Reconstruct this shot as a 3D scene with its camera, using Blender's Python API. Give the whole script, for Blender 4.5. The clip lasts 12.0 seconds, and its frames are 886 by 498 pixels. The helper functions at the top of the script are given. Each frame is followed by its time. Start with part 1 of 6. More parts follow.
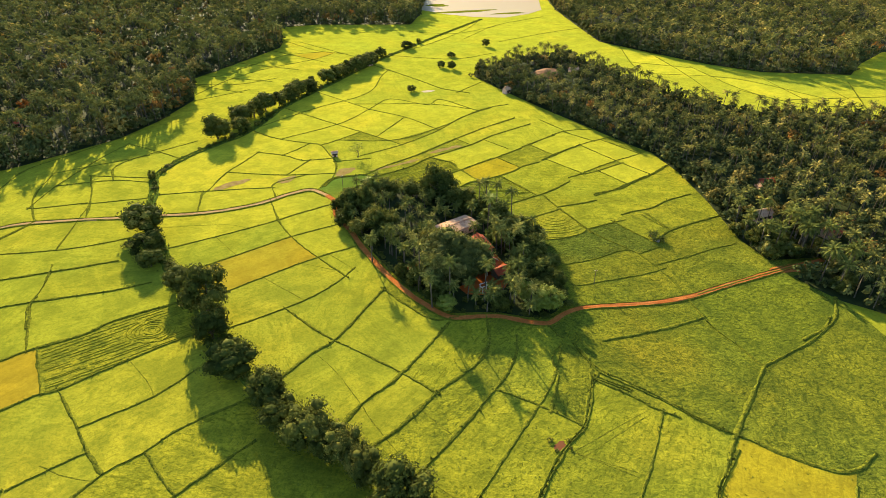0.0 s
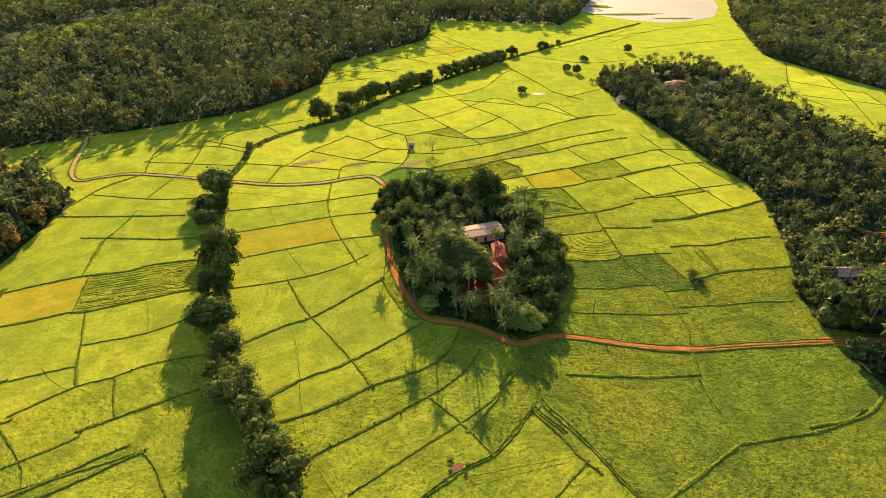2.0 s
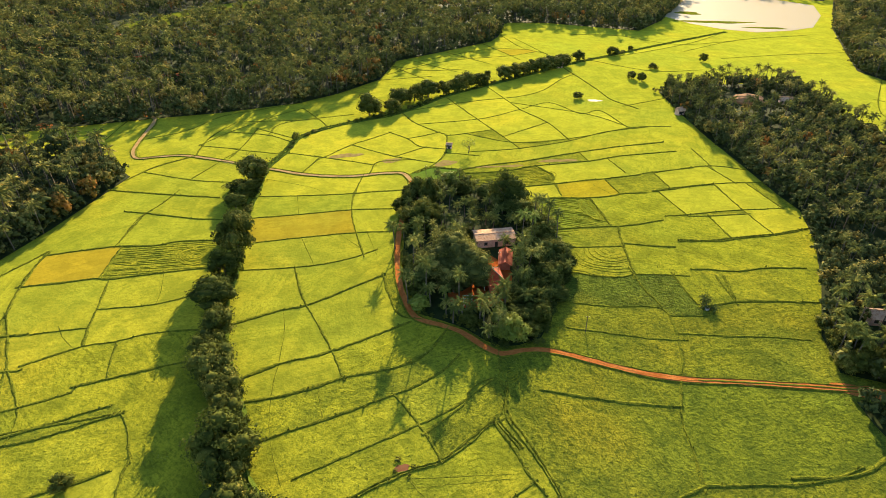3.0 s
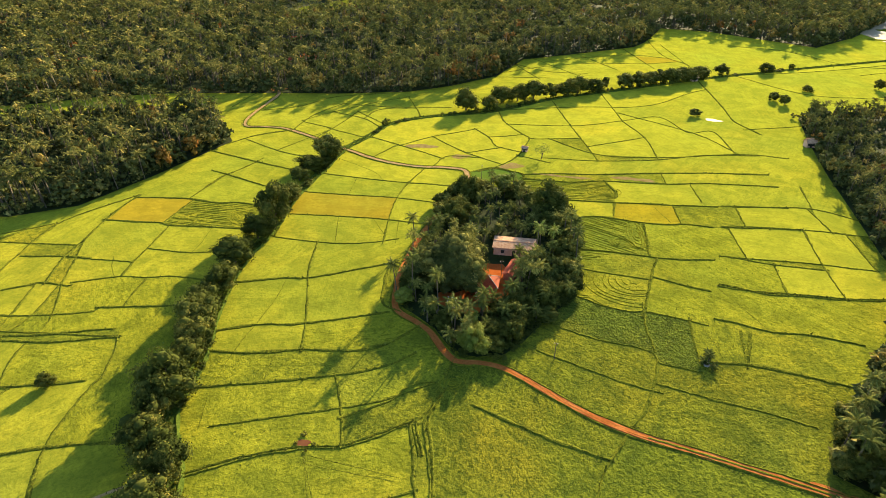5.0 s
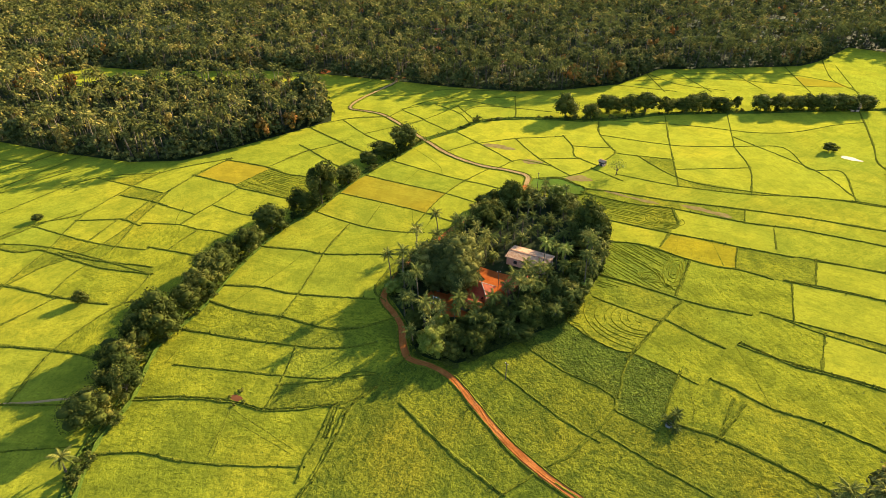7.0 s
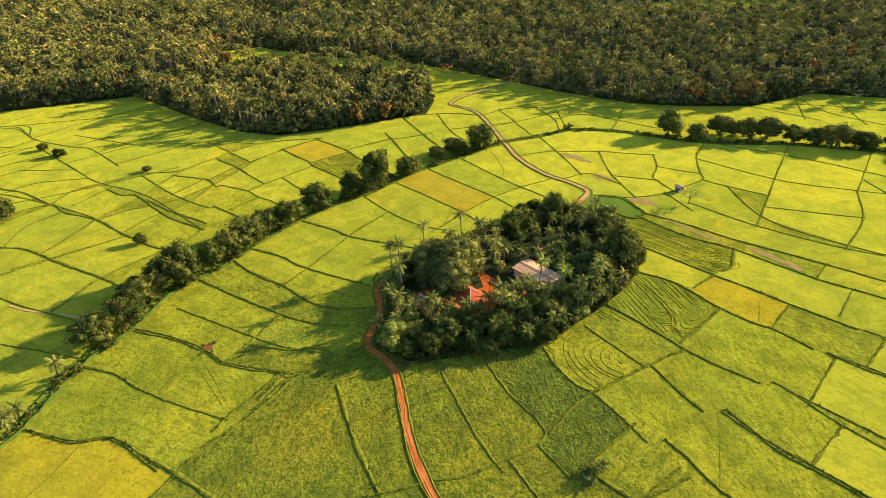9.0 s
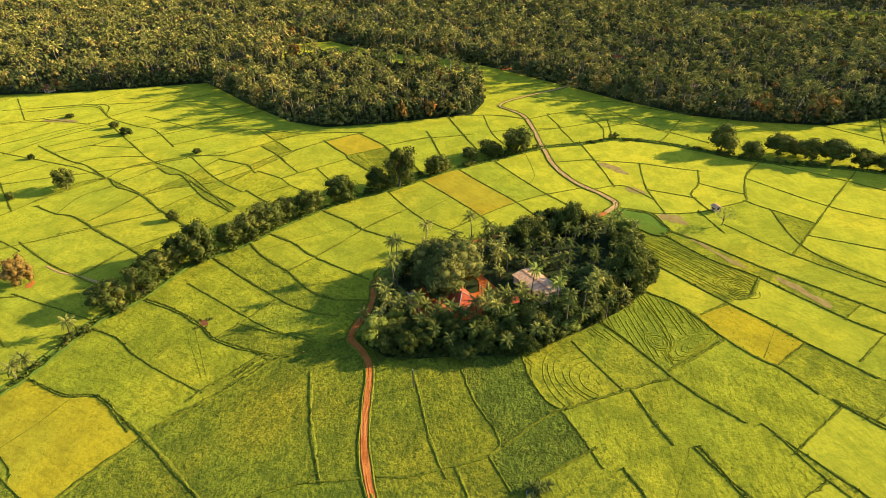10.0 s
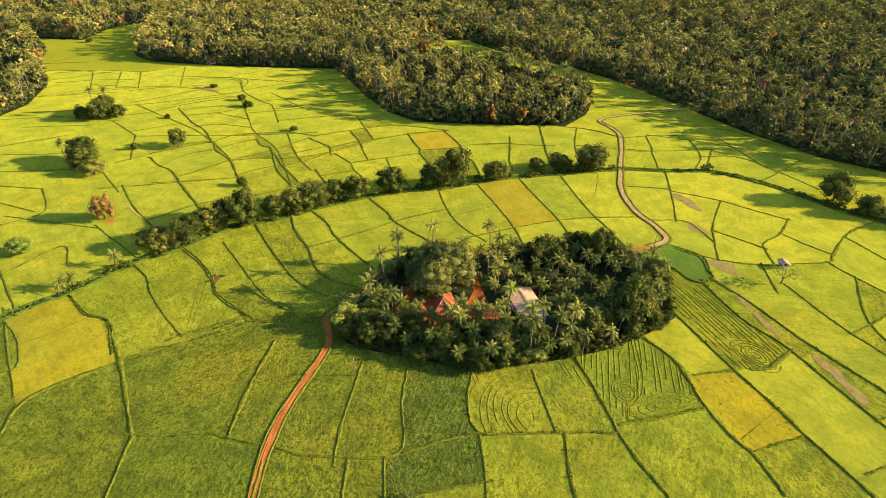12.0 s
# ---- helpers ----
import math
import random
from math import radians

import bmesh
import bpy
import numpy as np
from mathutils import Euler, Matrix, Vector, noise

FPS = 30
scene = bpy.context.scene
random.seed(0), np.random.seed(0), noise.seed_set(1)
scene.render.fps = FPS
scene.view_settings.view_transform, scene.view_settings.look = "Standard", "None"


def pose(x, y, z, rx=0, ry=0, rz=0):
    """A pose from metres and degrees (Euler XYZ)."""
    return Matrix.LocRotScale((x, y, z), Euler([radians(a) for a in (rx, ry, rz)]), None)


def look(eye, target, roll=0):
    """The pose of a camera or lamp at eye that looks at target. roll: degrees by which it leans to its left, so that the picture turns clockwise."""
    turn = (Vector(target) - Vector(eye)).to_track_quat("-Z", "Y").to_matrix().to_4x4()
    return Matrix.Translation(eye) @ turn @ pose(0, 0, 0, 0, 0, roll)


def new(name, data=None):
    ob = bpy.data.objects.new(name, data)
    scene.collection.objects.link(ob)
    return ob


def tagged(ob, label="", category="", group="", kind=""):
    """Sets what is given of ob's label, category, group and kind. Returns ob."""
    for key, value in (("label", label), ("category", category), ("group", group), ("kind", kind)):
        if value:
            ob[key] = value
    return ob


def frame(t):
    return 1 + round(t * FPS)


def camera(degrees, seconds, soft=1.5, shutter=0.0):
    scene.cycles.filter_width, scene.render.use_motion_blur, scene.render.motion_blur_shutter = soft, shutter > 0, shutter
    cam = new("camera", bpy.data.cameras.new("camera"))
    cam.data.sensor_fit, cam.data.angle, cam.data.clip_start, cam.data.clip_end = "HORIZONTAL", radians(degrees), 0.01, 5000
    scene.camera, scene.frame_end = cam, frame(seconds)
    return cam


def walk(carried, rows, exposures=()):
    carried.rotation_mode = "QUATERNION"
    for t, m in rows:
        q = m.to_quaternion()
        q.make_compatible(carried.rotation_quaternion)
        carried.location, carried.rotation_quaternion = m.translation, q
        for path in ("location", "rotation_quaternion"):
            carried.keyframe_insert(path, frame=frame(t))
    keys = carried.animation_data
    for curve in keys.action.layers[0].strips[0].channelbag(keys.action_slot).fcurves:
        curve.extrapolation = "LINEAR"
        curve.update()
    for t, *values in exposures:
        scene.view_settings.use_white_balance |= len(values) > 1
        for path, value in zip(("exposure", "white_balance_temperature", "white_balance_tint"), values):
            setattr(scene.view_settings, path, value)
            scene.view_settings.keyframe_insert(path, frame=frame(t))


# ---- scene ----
cam = camera(75.2, 12.0, soft=0.35)
PATH = [
    (0, (-1.56, -0.788, 99.747), (-1.59, 0.921, 98.709), -0.0),
    (0.5, (10.932, 0.534, 99.833), (10.757, 2.232, 98.792), -0.2),
    (1, (23.227, 2.464, 99.915), (22.909, 4.141, 98.873), -0.4),
    (1.5, (35.11, 5.366, 99.987), (34.654, 7.011, 98.945), -0.5),
    (2, (46.506, 9.224, 100.016), (45.916, 10.826, 98.974), -0.6),
    (2.5, (57.372, 13.933, 100.001), (56.654, 15.483, 98.961), -0.4),
    (3, (67.653, 19.464, 99.975), (66.813, 20.952, 98.935), -0.4),
    (3.2, (71.565, 22.036, 99.98), (70.677, 23.496, 98.939), -0.3),
    (4.8, (100.795, 45.85, 100.201), (99.57, 47.033, 99.152), -0.2),
    (5, (104.127, 49.185, 100.209), (102.862, 50.326, 99.162), -0.2),
    (5.5, (111.617, 58.358, 100.256), (110.263, 59.391, 99.208), -0.1),
    (6, (118.288, 68.197, 100.322), (116.856, 69.116, 99.271), -0.2),
    (6.5, (124.239, 78.579, 100.424), (122.736, 79.375, 99.372), -0.1),
    (7, (129.299, 89.425, 100.502), (127.737, 90.095, 99.448), -0.2),
    (7.2, (130.893, 93.901, 100.512), (129.31, 94.519, 99.457), -0.2),
    (8.8, (140.032, 130.721, 100.558), (138.344, 130.906, 99.5), -0.7),
    (9, (140.665, 135.393, 100.548), (138.97, 135.523, 99.494), -0.6),
    (9.5, (141.003, 147.184, 100.484), (139.302, 147.177, 99.43), -0.4),
    (10, (140.364, 158.875, 100.447), (138.669, 158.733, 99.395), -0.4),
    (10.5, (138.801, 170.386, 100.442), (137.121, 170.109, 99.392), -0.2),
    (11, (136.325, 181.691, 100.498), (134.672, 181.283, 99.45), -0.1),
    (11.5, (132.975, 192.864, 100.572), (131.359, 192.325, 99.524), 0.2),
    (12, (129.026, 203.837, 100.642), (127.457, 203.171, 99.596), 0.3),
]
walk(cam, [(t, look(eye, target, roll)) for t, eye, target, roll in PATH], exposures=[(0, 2.03), (7, 1.99), (12, 1.97)])

# ---------------------------------------------------------------- light
SUN_AZ, SUN_EL = radians(112), radians(18.5)
world = bpy.data.worlds.new("sky")
scene.world = world
world.use_nodes = True
wn = world.node_tree.nodes
sky = wn.new("ShaderNodeTexSky")
sky.sky_type = "NISHITA"
sky.sun_disc = False
sky.sun_elevation = SUN_EL
sky.sun_rotation = radians(90) - SUN_AZ
sky.dust_density = 0.4
sky.ozone_density = 2.0
wn["Background"].inputs["Strength"].default_value = 0.105
world.node_tree.links.new(sky.outputs[0], wn["Background"].inputs["Color"])

sun = new("sun", bpy.data.lights.new("sun", "SUN"))
sun.data.energy = 5.0
sun.data.angle = radians(0.6)
sun.data.color = (1.0, 0.80, 0.46)
sun.matrix_world = look((math.cos(SUN_AZ) * 300, math.sin(SUN_AZ) * 300, math.tan(SUN_EL) * 300), (0, 0, 0))

# ---------------------------------------------------------------- materials


class Mat:
    """A node material with short-hands for the nodes used again and again."""

    def __init__(self, name, rough=0.8, spec=0.2):
        self.m = bpy.data.materials.new(name)
        self.m.use_nodes = True
        self.t = self.m.node_tree
        self.bsdf = self.t.nodes["Principled BSDF"]
        self.bsdf.inputs["Roughness"].default_value = rough
        self.bsdf.inputs["Specular IOR Level"].default_value = spec
        self.co = self.t.nodes.new("ShaderNodeNewGeometry").outputs["Position"]

    def link(self, a, b):
        self.t.links.new(a, b)

    def node(self, kind, **ins):
        n = self.t.nodes.new(kind)
        for k, v in ins.items():
            key = k.replace("_", " ")
            if hasattr(v, "is_linked") or hasattr(v, "links"):
                self.link(v, n.inputs[key])
            else:
                n.inputs[key].default_value = v
        return n

    def noise(self, scale, detail=3.0, rough=0.55, vec=None, dist=0.0):
        n = self.node("ShaderNodeTexNoise", Scale=scale, Detail=detail, Roughness=rough, Distortion=dist)
        self.link(vec or self.co, n.inputs["Vector"])
        return n.outputs["Fac"]

    def ramp(self, fac, *stops):
        n = self.t.nodes.new("ShaderNodeValToRGB")
        self.link(fac, n.inputs[0])
        e = n.color_ramp.elements
        while len(e) < len(stops):
            e.new(0.5)
        for el, (p, c) in zip(e, stops):
            el.position = p
            el.color = (*c, 1) if len(c) == 3 else c
        return n.outputs["Color"]

    def mix(self, fac, a, b, mode="MIX"):
        n = self.t.nodes.new("ShaderNodeMix")
        n.data_type, n.blend_type = "RGBA", mode
        for s, v in ((n.inputs[0], fac), (n.inputs[6], a), (n.inputs[7], b)):
            if hasattr(v, "is_linked"):
                self.link(v, s)
            elif isinstance(v, (tuple, list)):
                s.default_value = (*v, 1)
            else:
                s.default_value = v
        return n.outputs[2]

    def math(self, op, a, b=0.0):
        n = self.t.nodes.new("ShaderNodeMath")
        n.operation = op
        for s, v in zip(n.inputs, (a, b)):
            if hasattr(v, "is_linked"):
                self.link(v, s)
            else:
                s.default_value = v
        return n.outputs[0]

    def bump(self, height, strength=0.5, dist=0.2):
        n = self.node("ShaderNodeBump", Strength=strength, Distance=dist)
        self.link(height, n.inputs["Height"])
        self.link(n.outputs[0], self.bsdf.inputs["Normal"])

    def done(self, color):
        if hasattr(color, "is_linked"):
            self.link(color, self.bsdf.inputs["Base Color"])
        else:
            self.bsdf.inputs["Base Color"].default_value = (*color, 1)
        return self.m


def random_of(m):
    return m.t.nodes.new("ShaderNodeObjectInfo").outputs["Random"]


def island_of(m):
    return m.t.nodes.new("ShaderNodeNewGeometry").outputs["Random Per Island"]


def crop_material(name, lo, hi, dark, streak=0.35, blotch=0.5, gap_shade=0.6, slits=0.0, relief=1.0, sheen=0.2):
    """Standing rice: per-field tint, blotches, sowing streaks along the field, and painted shade in slits and fine gaps
    between tufts.
    """
    m = Mat(name, 0.95, 0.0)
    m.bsdf.inputs["Sheen Weight"].default_value = sheen
    m.bsdf.inputs["Sheen Roughness"].default_value = 0.35
    m.bsdf.inputs["Sheen Tint"].default_value = (0.90, 0.95, 0.06, 1)
    rnd = random_of(m)
    tc = m.t.nodes.new("ShaderNodeTexCoord").outputs["Object"]

    def along(x, y, detail, rough, dist):
        sc = m.t.nodes.new("ShaderNodeVectorMath")
        sc.operation = "MULTIPLY"
        m.link(tc, sc.inputs[0])
        sc.inputs[1].default_value = (x, y, 1)
        return m.noise(1.0, detail, rough, sc.outputs[0], dist)

    streaks = along(0.045, 0.6, 3, 0.6, 0.4)
    slit = along(0.35, 1.1, 3, 0.6, 1.0)
    big = m.noise(0.045, 4, 0.6, None, 0.8)
    mid = m.noise(0.30, 4, 0.65, None, 0.5)
    lump = m.noise(0.95, 3, 0.68, None, 0.4)
    fine = m.noise(2.2, 3, 0.7)
    col = m.mix(rnd, lo, hi)
    warm = m.mix(0.5, col, (0.44, 0.29, 0.02))
    cool = m.mix(0.5, col, (0.10, 0.20, 0.03))
    col = m.mix(m.ramp(m.noise(0.028, 3, 0.5), (0.5, (0, 0, 0)), (0.75, (0.75,) * 3)), col, warm)
    shift = m.node("ShaderNodeMapping", Location=(311.0, 97.0, 0.0), Vector=m.co).outputs[0]
    col = m.mix(m.ramp(m.noise(0.022, 3, 0.55, shift), (0.5, (0, 0, 0)), (0.75, (0.7,) * 3)), col, cool)
    col = m.mix(m.ramp(big, (0.42, (0, 0, 0)), (0.78, (blotch,) * 3)), col, dark)
    col = m.mix(m.ramp(streaks, (0.50, (0, 0, 0)), (0.74, (streak,) * 3)), col, dark)
    if slits:
        # dark slits paint the shade of gaps along the rows
        slit_shade = m.math("MULTIPLY", m.ramp(slit, (0.54, (0, 0, 0)), (0.61, (slits,) * 3)), m.ramp(m.noise(0.07, 2, 0.5), (0.40, (0.08,) * 3), (0.54, (1, 1, 1))))
        col = m.mix(slit_shade, col, tuple(c * 0.5 for c in dark))
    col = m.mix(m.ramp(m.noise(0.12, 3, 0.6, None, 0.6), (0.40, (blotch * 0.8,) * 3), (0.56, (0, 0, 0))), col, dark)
    # hollows of the bump noise are coloured dark, as shade between tufts
    col = m.mix(m.ramp(mid, (0.30, (gap_shade * 0.6,) * 3), (0.50, (0, 0, 0))), col, dark)
    col = m.mix(m.ramp(lump, (0.32, (gap_shade,) * 3), (0.53, (0, 0, 0))), col, dark)
    col = m.mix(m.ramp(fine, (0.34, (gap_shade * 0.75,) * 3), (0.54, (0, 0, 0))), col, dark)
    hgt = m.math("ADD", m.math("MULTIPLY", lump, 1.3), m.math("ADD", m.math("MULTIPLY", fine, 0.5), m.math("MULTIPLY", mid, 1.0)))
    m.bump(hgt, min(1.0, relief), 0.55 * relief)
    return m.done(col)


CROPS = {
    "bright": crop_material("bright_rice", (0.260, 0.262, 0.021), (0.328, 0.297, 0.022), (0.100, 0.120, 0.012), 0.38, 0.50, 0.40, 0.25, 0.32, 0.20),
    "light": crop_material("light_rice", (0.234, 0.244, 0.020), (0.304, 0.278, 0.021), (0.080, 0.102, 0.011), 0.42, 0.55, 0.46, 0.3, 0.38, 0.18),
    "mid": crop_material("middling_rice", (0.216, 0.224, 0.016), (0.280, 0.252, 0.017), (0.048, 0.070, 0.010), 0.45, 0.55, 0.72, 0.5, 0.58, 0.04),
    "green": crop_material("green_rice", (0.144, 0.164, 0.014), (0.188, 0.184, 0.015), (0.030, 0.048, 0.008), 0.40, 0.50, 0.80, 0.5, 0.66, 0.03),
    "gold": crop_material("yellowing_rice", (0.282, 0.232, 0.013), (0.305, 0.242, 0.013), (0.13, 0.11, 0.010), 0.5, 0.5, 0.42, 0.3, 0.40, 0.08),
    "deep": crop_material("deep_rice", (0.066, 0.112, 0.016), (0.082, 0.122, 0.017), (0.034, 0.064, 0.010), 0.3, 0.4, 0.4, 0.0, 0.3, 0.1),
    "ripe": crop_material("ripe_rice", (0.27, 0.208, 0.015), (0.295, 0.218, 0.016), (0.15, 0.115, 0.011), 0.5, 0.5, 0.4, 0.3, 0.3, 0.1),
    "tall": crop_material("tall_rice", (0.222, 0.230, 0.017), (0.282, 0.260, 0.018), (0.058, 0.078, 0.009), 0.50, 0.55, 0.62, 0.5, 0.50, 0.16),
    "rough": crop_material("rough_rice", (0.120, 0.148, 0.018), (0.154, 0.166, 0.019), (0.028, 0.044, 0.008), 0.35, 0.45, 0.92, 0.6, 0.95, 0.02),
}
CROPS["furrow"] = CROPS["mid"]


def ground_material():
    m = Mat("valley_grass", 0.95, 0.0)
    big = m.noise(0.02, 4, 0.6)
    fine = m.noise(1.2, 4, 0.7)
    col = m.ramp(big, (0.3, (0.190, 0.205, 0.017)), (0.7, (0.255, 0.240, 0.018)))
    col = m.mix(m.ramp(fine, (0.3, (0.6,) * 3), (0.55, (0, 0, 0))), col, (0.08, 0.12, 0.006))
    m.bump(fine, 0.7, 0.3)
    return m.done(col)


def simple(name, a, b, scale, rough=0.8, spec=0.2, bump=0.4, dist=0.1, fine=None, c=None):
    m = Mat(name, rough, spec)
    n = m.noise(scale, 5, 0.6)
    col = m.ramp(n, (0.3, a), (0.7, b))
    if c:
        col = m.mix(m.ramp(m.noise(fine or scale * 8, 3, 0.7), (0.45, (0, 0, 0)), (0.7, (0.8,) * 3)), col, c)
    m.bump(m.noise(fine or scale * 6, 4, 0.7), bump, dist)
    return m.done(col)


def leaf_material(name, a, b, c=None, trans=0.25, rough=0.7, spec=0.06):
    """Leaves: tint by clump, with light coming through the blades."""
    m = Mat(name, rough, spec)
    cell = m.node("ShaderNodeTexVoronoi", Scale=0.14)
    m.link(m.co, cell.inputs["Vector"])
    sep = m.t.nodes.new("ShaderNodeSeparateColor")
    m.link(cell.outputs["Color"], sep.inputs[0])
    tone = m.math("ADD", m.math("MULTIPLY", sep.outputs[0], 0.62), m.math("MULTIPLY", island_of(m), 0.40))
    col = m.ramp(tone, (0.05, a), (0.72, b), (1.0, c or b))
    col = m.mix(m.ramp(m.noise(0.02, 3), (0.40, (0, 0, 0)), (0.7, (0.45,) * 3)), col, a)
    m.done(col)
    tr = m.t.nodes.new("ShaderNodeBsdfTranslucent")
    m.link(col, tr.inputs["Color"])
    mx = m.t.nodes.new("ShaderNodeMixShader")
    mx.inputs[0].default_value = trans
    m.link(m.bsdf.outputs[0], mx.inputs[1])
    m.link(tr.outputs[0], mx.inputs[2])
    m.link(mx.outputs[0], m.t.nodes["Material Output"].inputs["Surface"])
    return m.m


GROUND = ground_material()
BUND = simple("bund_grass", (0.055, 0.072, 0.009), (0.165, 0.165, 0.015), 0.9, 0.95, 0.0, 0.9, 0.25, 2.6, (0.022, 0.034, 0.007))
LUSH = simple("lush_bank_grass", (0.075, 0.100, 0.011), (0.155, 0.165, 0.015), 0.6, 1.0, 0.0, 0.8, 0.2, 3.0, (0.035, 0.052, 0.009))
DITCH = simple("lush_ditch_grass", (0.045, 0.075, 0.012), (0.095, 0.125, 0.016), 0.6, 1.0, 0.0, 0.8, 0.2, 3.0, (0.03, 0.05, 0.008))
TUFT = leaf_material("bund_tuft", (0.045, 0.065, 0.012), (0.11, 0.13, 0.018), (0.24, 0.23, 0.035), 0.4)
CLUMP = leaf_material("rice_clump", (0.08, 0.10, 0.016), (0.15, 0.165, 0.02), (0.24, 0.23, 0.03), 0.4)
ROWS = simple("pressed_rice_rows", (0.085, 0.098, 0.009), (0.19, 0.175, 0.013), 0.7, 0.95, 0.0, 0.6, 0.1, 3.0, (0.045, 0.055, 0.007))
# near-black, so the shade of the crowns is already in the colour
SHADE_FLOOR = simple("shaded_grove_floor", (0.012, 0.020, 0.006), (0.028, 0.034, 0.010), 0.25, 0.95, 0.05, 0.5, 0.2, 1.5, (0.02, 0.035, 0.008))
LATERITE = simple("laterite_dirt", (0.26, 0.076, 0.017), (0.39, 0.145, 0.040), 0.30, 0.95, 0.0, 0.6, 0.08, 2.5, (0.19, 0.058, 0.014))
PALE_DIRT = simple("pale_dirt", (0.28, 0.165, 0.065), (0.40, 0.26, 0.12), 0.4, 0.95, 0.0, 0.5, 0.08, 2.5, (0.17, 0.13, 0.04))
MUD = simple("wet_mud", (0.15, 0.095, 0.035), (0.25, 0.175, 0.075), 0.45, 1.0, 0.0, 0.2, 0.05, 1.1, (0.15, 0.16, 0.02))
PALM = leaf_material("palm_leaf", (0.042, 0.055, 0.015), (0.205, 0.185, 0.042), (0.54, 0.385, 0.10), 0.13, 0.9, 0.0)
GROVE_PALM = leaf_material("grove_palm_leaf", (0.040, 0.058, 0.015), (0.150, 0.158, 0.032), (0.38, 0.32, 0.075), 0.24, 0.85, 0.01)
LEAF = leaf_material("tree_leaf", (0.024, 0.036, 0.008), (0.092, 0.102, 0.019), (0.26, 0.22, 0.044), 0.24, 0.85, 0.02)
BIG_LEAF = leaf_material("shade_tree_leaf", (0.044, 0.056, 0.016), (0.130, 0.132, 0.030), (0.30, 0.25, 0.06), 0.26, 0.85, 0.02)
WOOD_LEAF = leaf_material("woodland_leaf", (0.029, 0.042, 0.015), (0.104, 0.112, 0.032), (0.29, 0.235, 0.070), 0.13, 0.85, 0.02)
GOLD_LEAF = leaf_material("golden_leaf", (0.12, 0.105, 0.028), (0.28, 0.21, 0.05), (0.50, 0.34, 0.10), 0.15, 0.85, 0.02)
LIGHT_LEAF = leaf_material("light_leaf", (0.10, 0.14, 0.02), (0.20, 0.22, 0.035), (0.25, 0.25, 0.05))
RUST_LEAF = leaf_material("rusty_leaf", (0.10, 0.08, 0.02), (0.26, 0.13, 0.03), (0.50, 0.15, 0.03), 0.15, 0.85, 0.02)
BARK = simple("palm_bark", (0.055, 0.045, 0.030), (0.12, 0.10, 0.07), 1.5, 0.9, 0.1)
WOOD = simple("tree_bark", (0.06, 0.045, 0.03), (0.14, 0.11, 0.08), 1.5, 0.9, 0.1)
WATER = Mat("pond_water", 0.5, 0.04).done((0.12, 0.045, 0.018))
ROOF_PALE = simple("weathered_sheet_roof", (0.37, 0.225, 0.14), (0.50, 0.33, 0.205), 0.5, 0.9, 0.0, 0.3, 0.05, 1.6, (0.27, 0.12, 0.06))
ROOF_RUST = simple("rusted_sheet", (0.20, 0.09, 0.05), (0.32, 0.17, 0.10), 0.8, 0.8, 0.2)
YARD = simple("red_yard_earth", (0.25, 0.058, 0.013), (0.36, 0.102, 0.024), 0.4, 0.95, 0.0, 0.5, 0.08, 2.5, (0.27, 0.06, 0.012))
ROOF_TILE = simple("red_clay_tile", (0.26, 0.044, 0.018), (0.38, 0.078, 0.028), 0.9, 0.85, 0.15, 0.5, 0.05, 5.0, (0.16, 0.035, 0.02))
PLASTER = simple("pink_plaster", (0.50, 0.30, 0.22), (0.62, 0.40, 0.30), 0.8, 0.9, 0.1)
RED_WASH = simple("red_limewash", (0.30, 0.12, 0.07), (0.40, 0.18, 0.11), 0.8, 0.9, 0.1)
WHITE = simple("limewash", (0.60, 0.56, 0.48), (0.75, 0.70, 0.62), 0.8, 0.9, 0.1)
DARK = simple("dark_opening", (0.02, 0.018, 0.015), (0.04, 0.035, 0.03), 1.0, 0.6, 0.2)
CONCRETE = simple("concrete", (0.20, 0.18, 0.15), (0.32, 0.30, 0.26), 1.0, 0.85, 0.2)
CABLE = Mat("cable", 0.8, 0.1).done((0.06, 0.06, 0.055))
# matte pale water: the reflected sun and sky are put into its colour
SKY_WATER = Mat("sky_pale_water", 0.6, 0.03).done((0.29, 0.235, 0.145))

# ---------------------------------------------------------------- building tools


def mesh_of(name, verts, faces, mats, index=None, smooth=False):
    me = bpy.data.meshes.new(name)
    me.from_pydata([tuple(v) for v in verts], [], [tuple(f) for f in faces])
    for m in mats if isinstance(mats, (list, tuple)) else [mats]:
        me.materials.append(m)
    if index is not None:
        me.polygons.foreach_set("material_index", np.asarray(index, dtype=np.int32))
    if smooth:
        me.polygons.foreach_set("use_smooth", np.ones(len(faces), dtype=bool))
    me.update()
    return me


def fast_mesh(name, verts, tris, mat):
    """One mesh out of arrays of places and triangles."""
    me = bpy.data.meshes.new(name)
    me.vertices.add(len(verts))
    me.vertices.foreach_set("co", np.ascontiguousarray(verts, dtype=np.float32).ravel())
    me.loops.add(len(tris) * 3)
    me.loops.foreach_set("vertex_index", np.ascontiguousarray(tris, dtype=np.int32).ravel())
    me.polygons.add(len(tris))
    me.polygons.foreach_set("loop_start", np.arange(0, len(tris) * 3, 3, dtype=np.int32))
    me.update(calc_edges=True)
    me.materials.append(mat)
    return me


def part(name, me, parent, label=""):
    ob = new(name, me)
    ob.parent = parent
    if label:
        tagged(ob, label)
    return ob


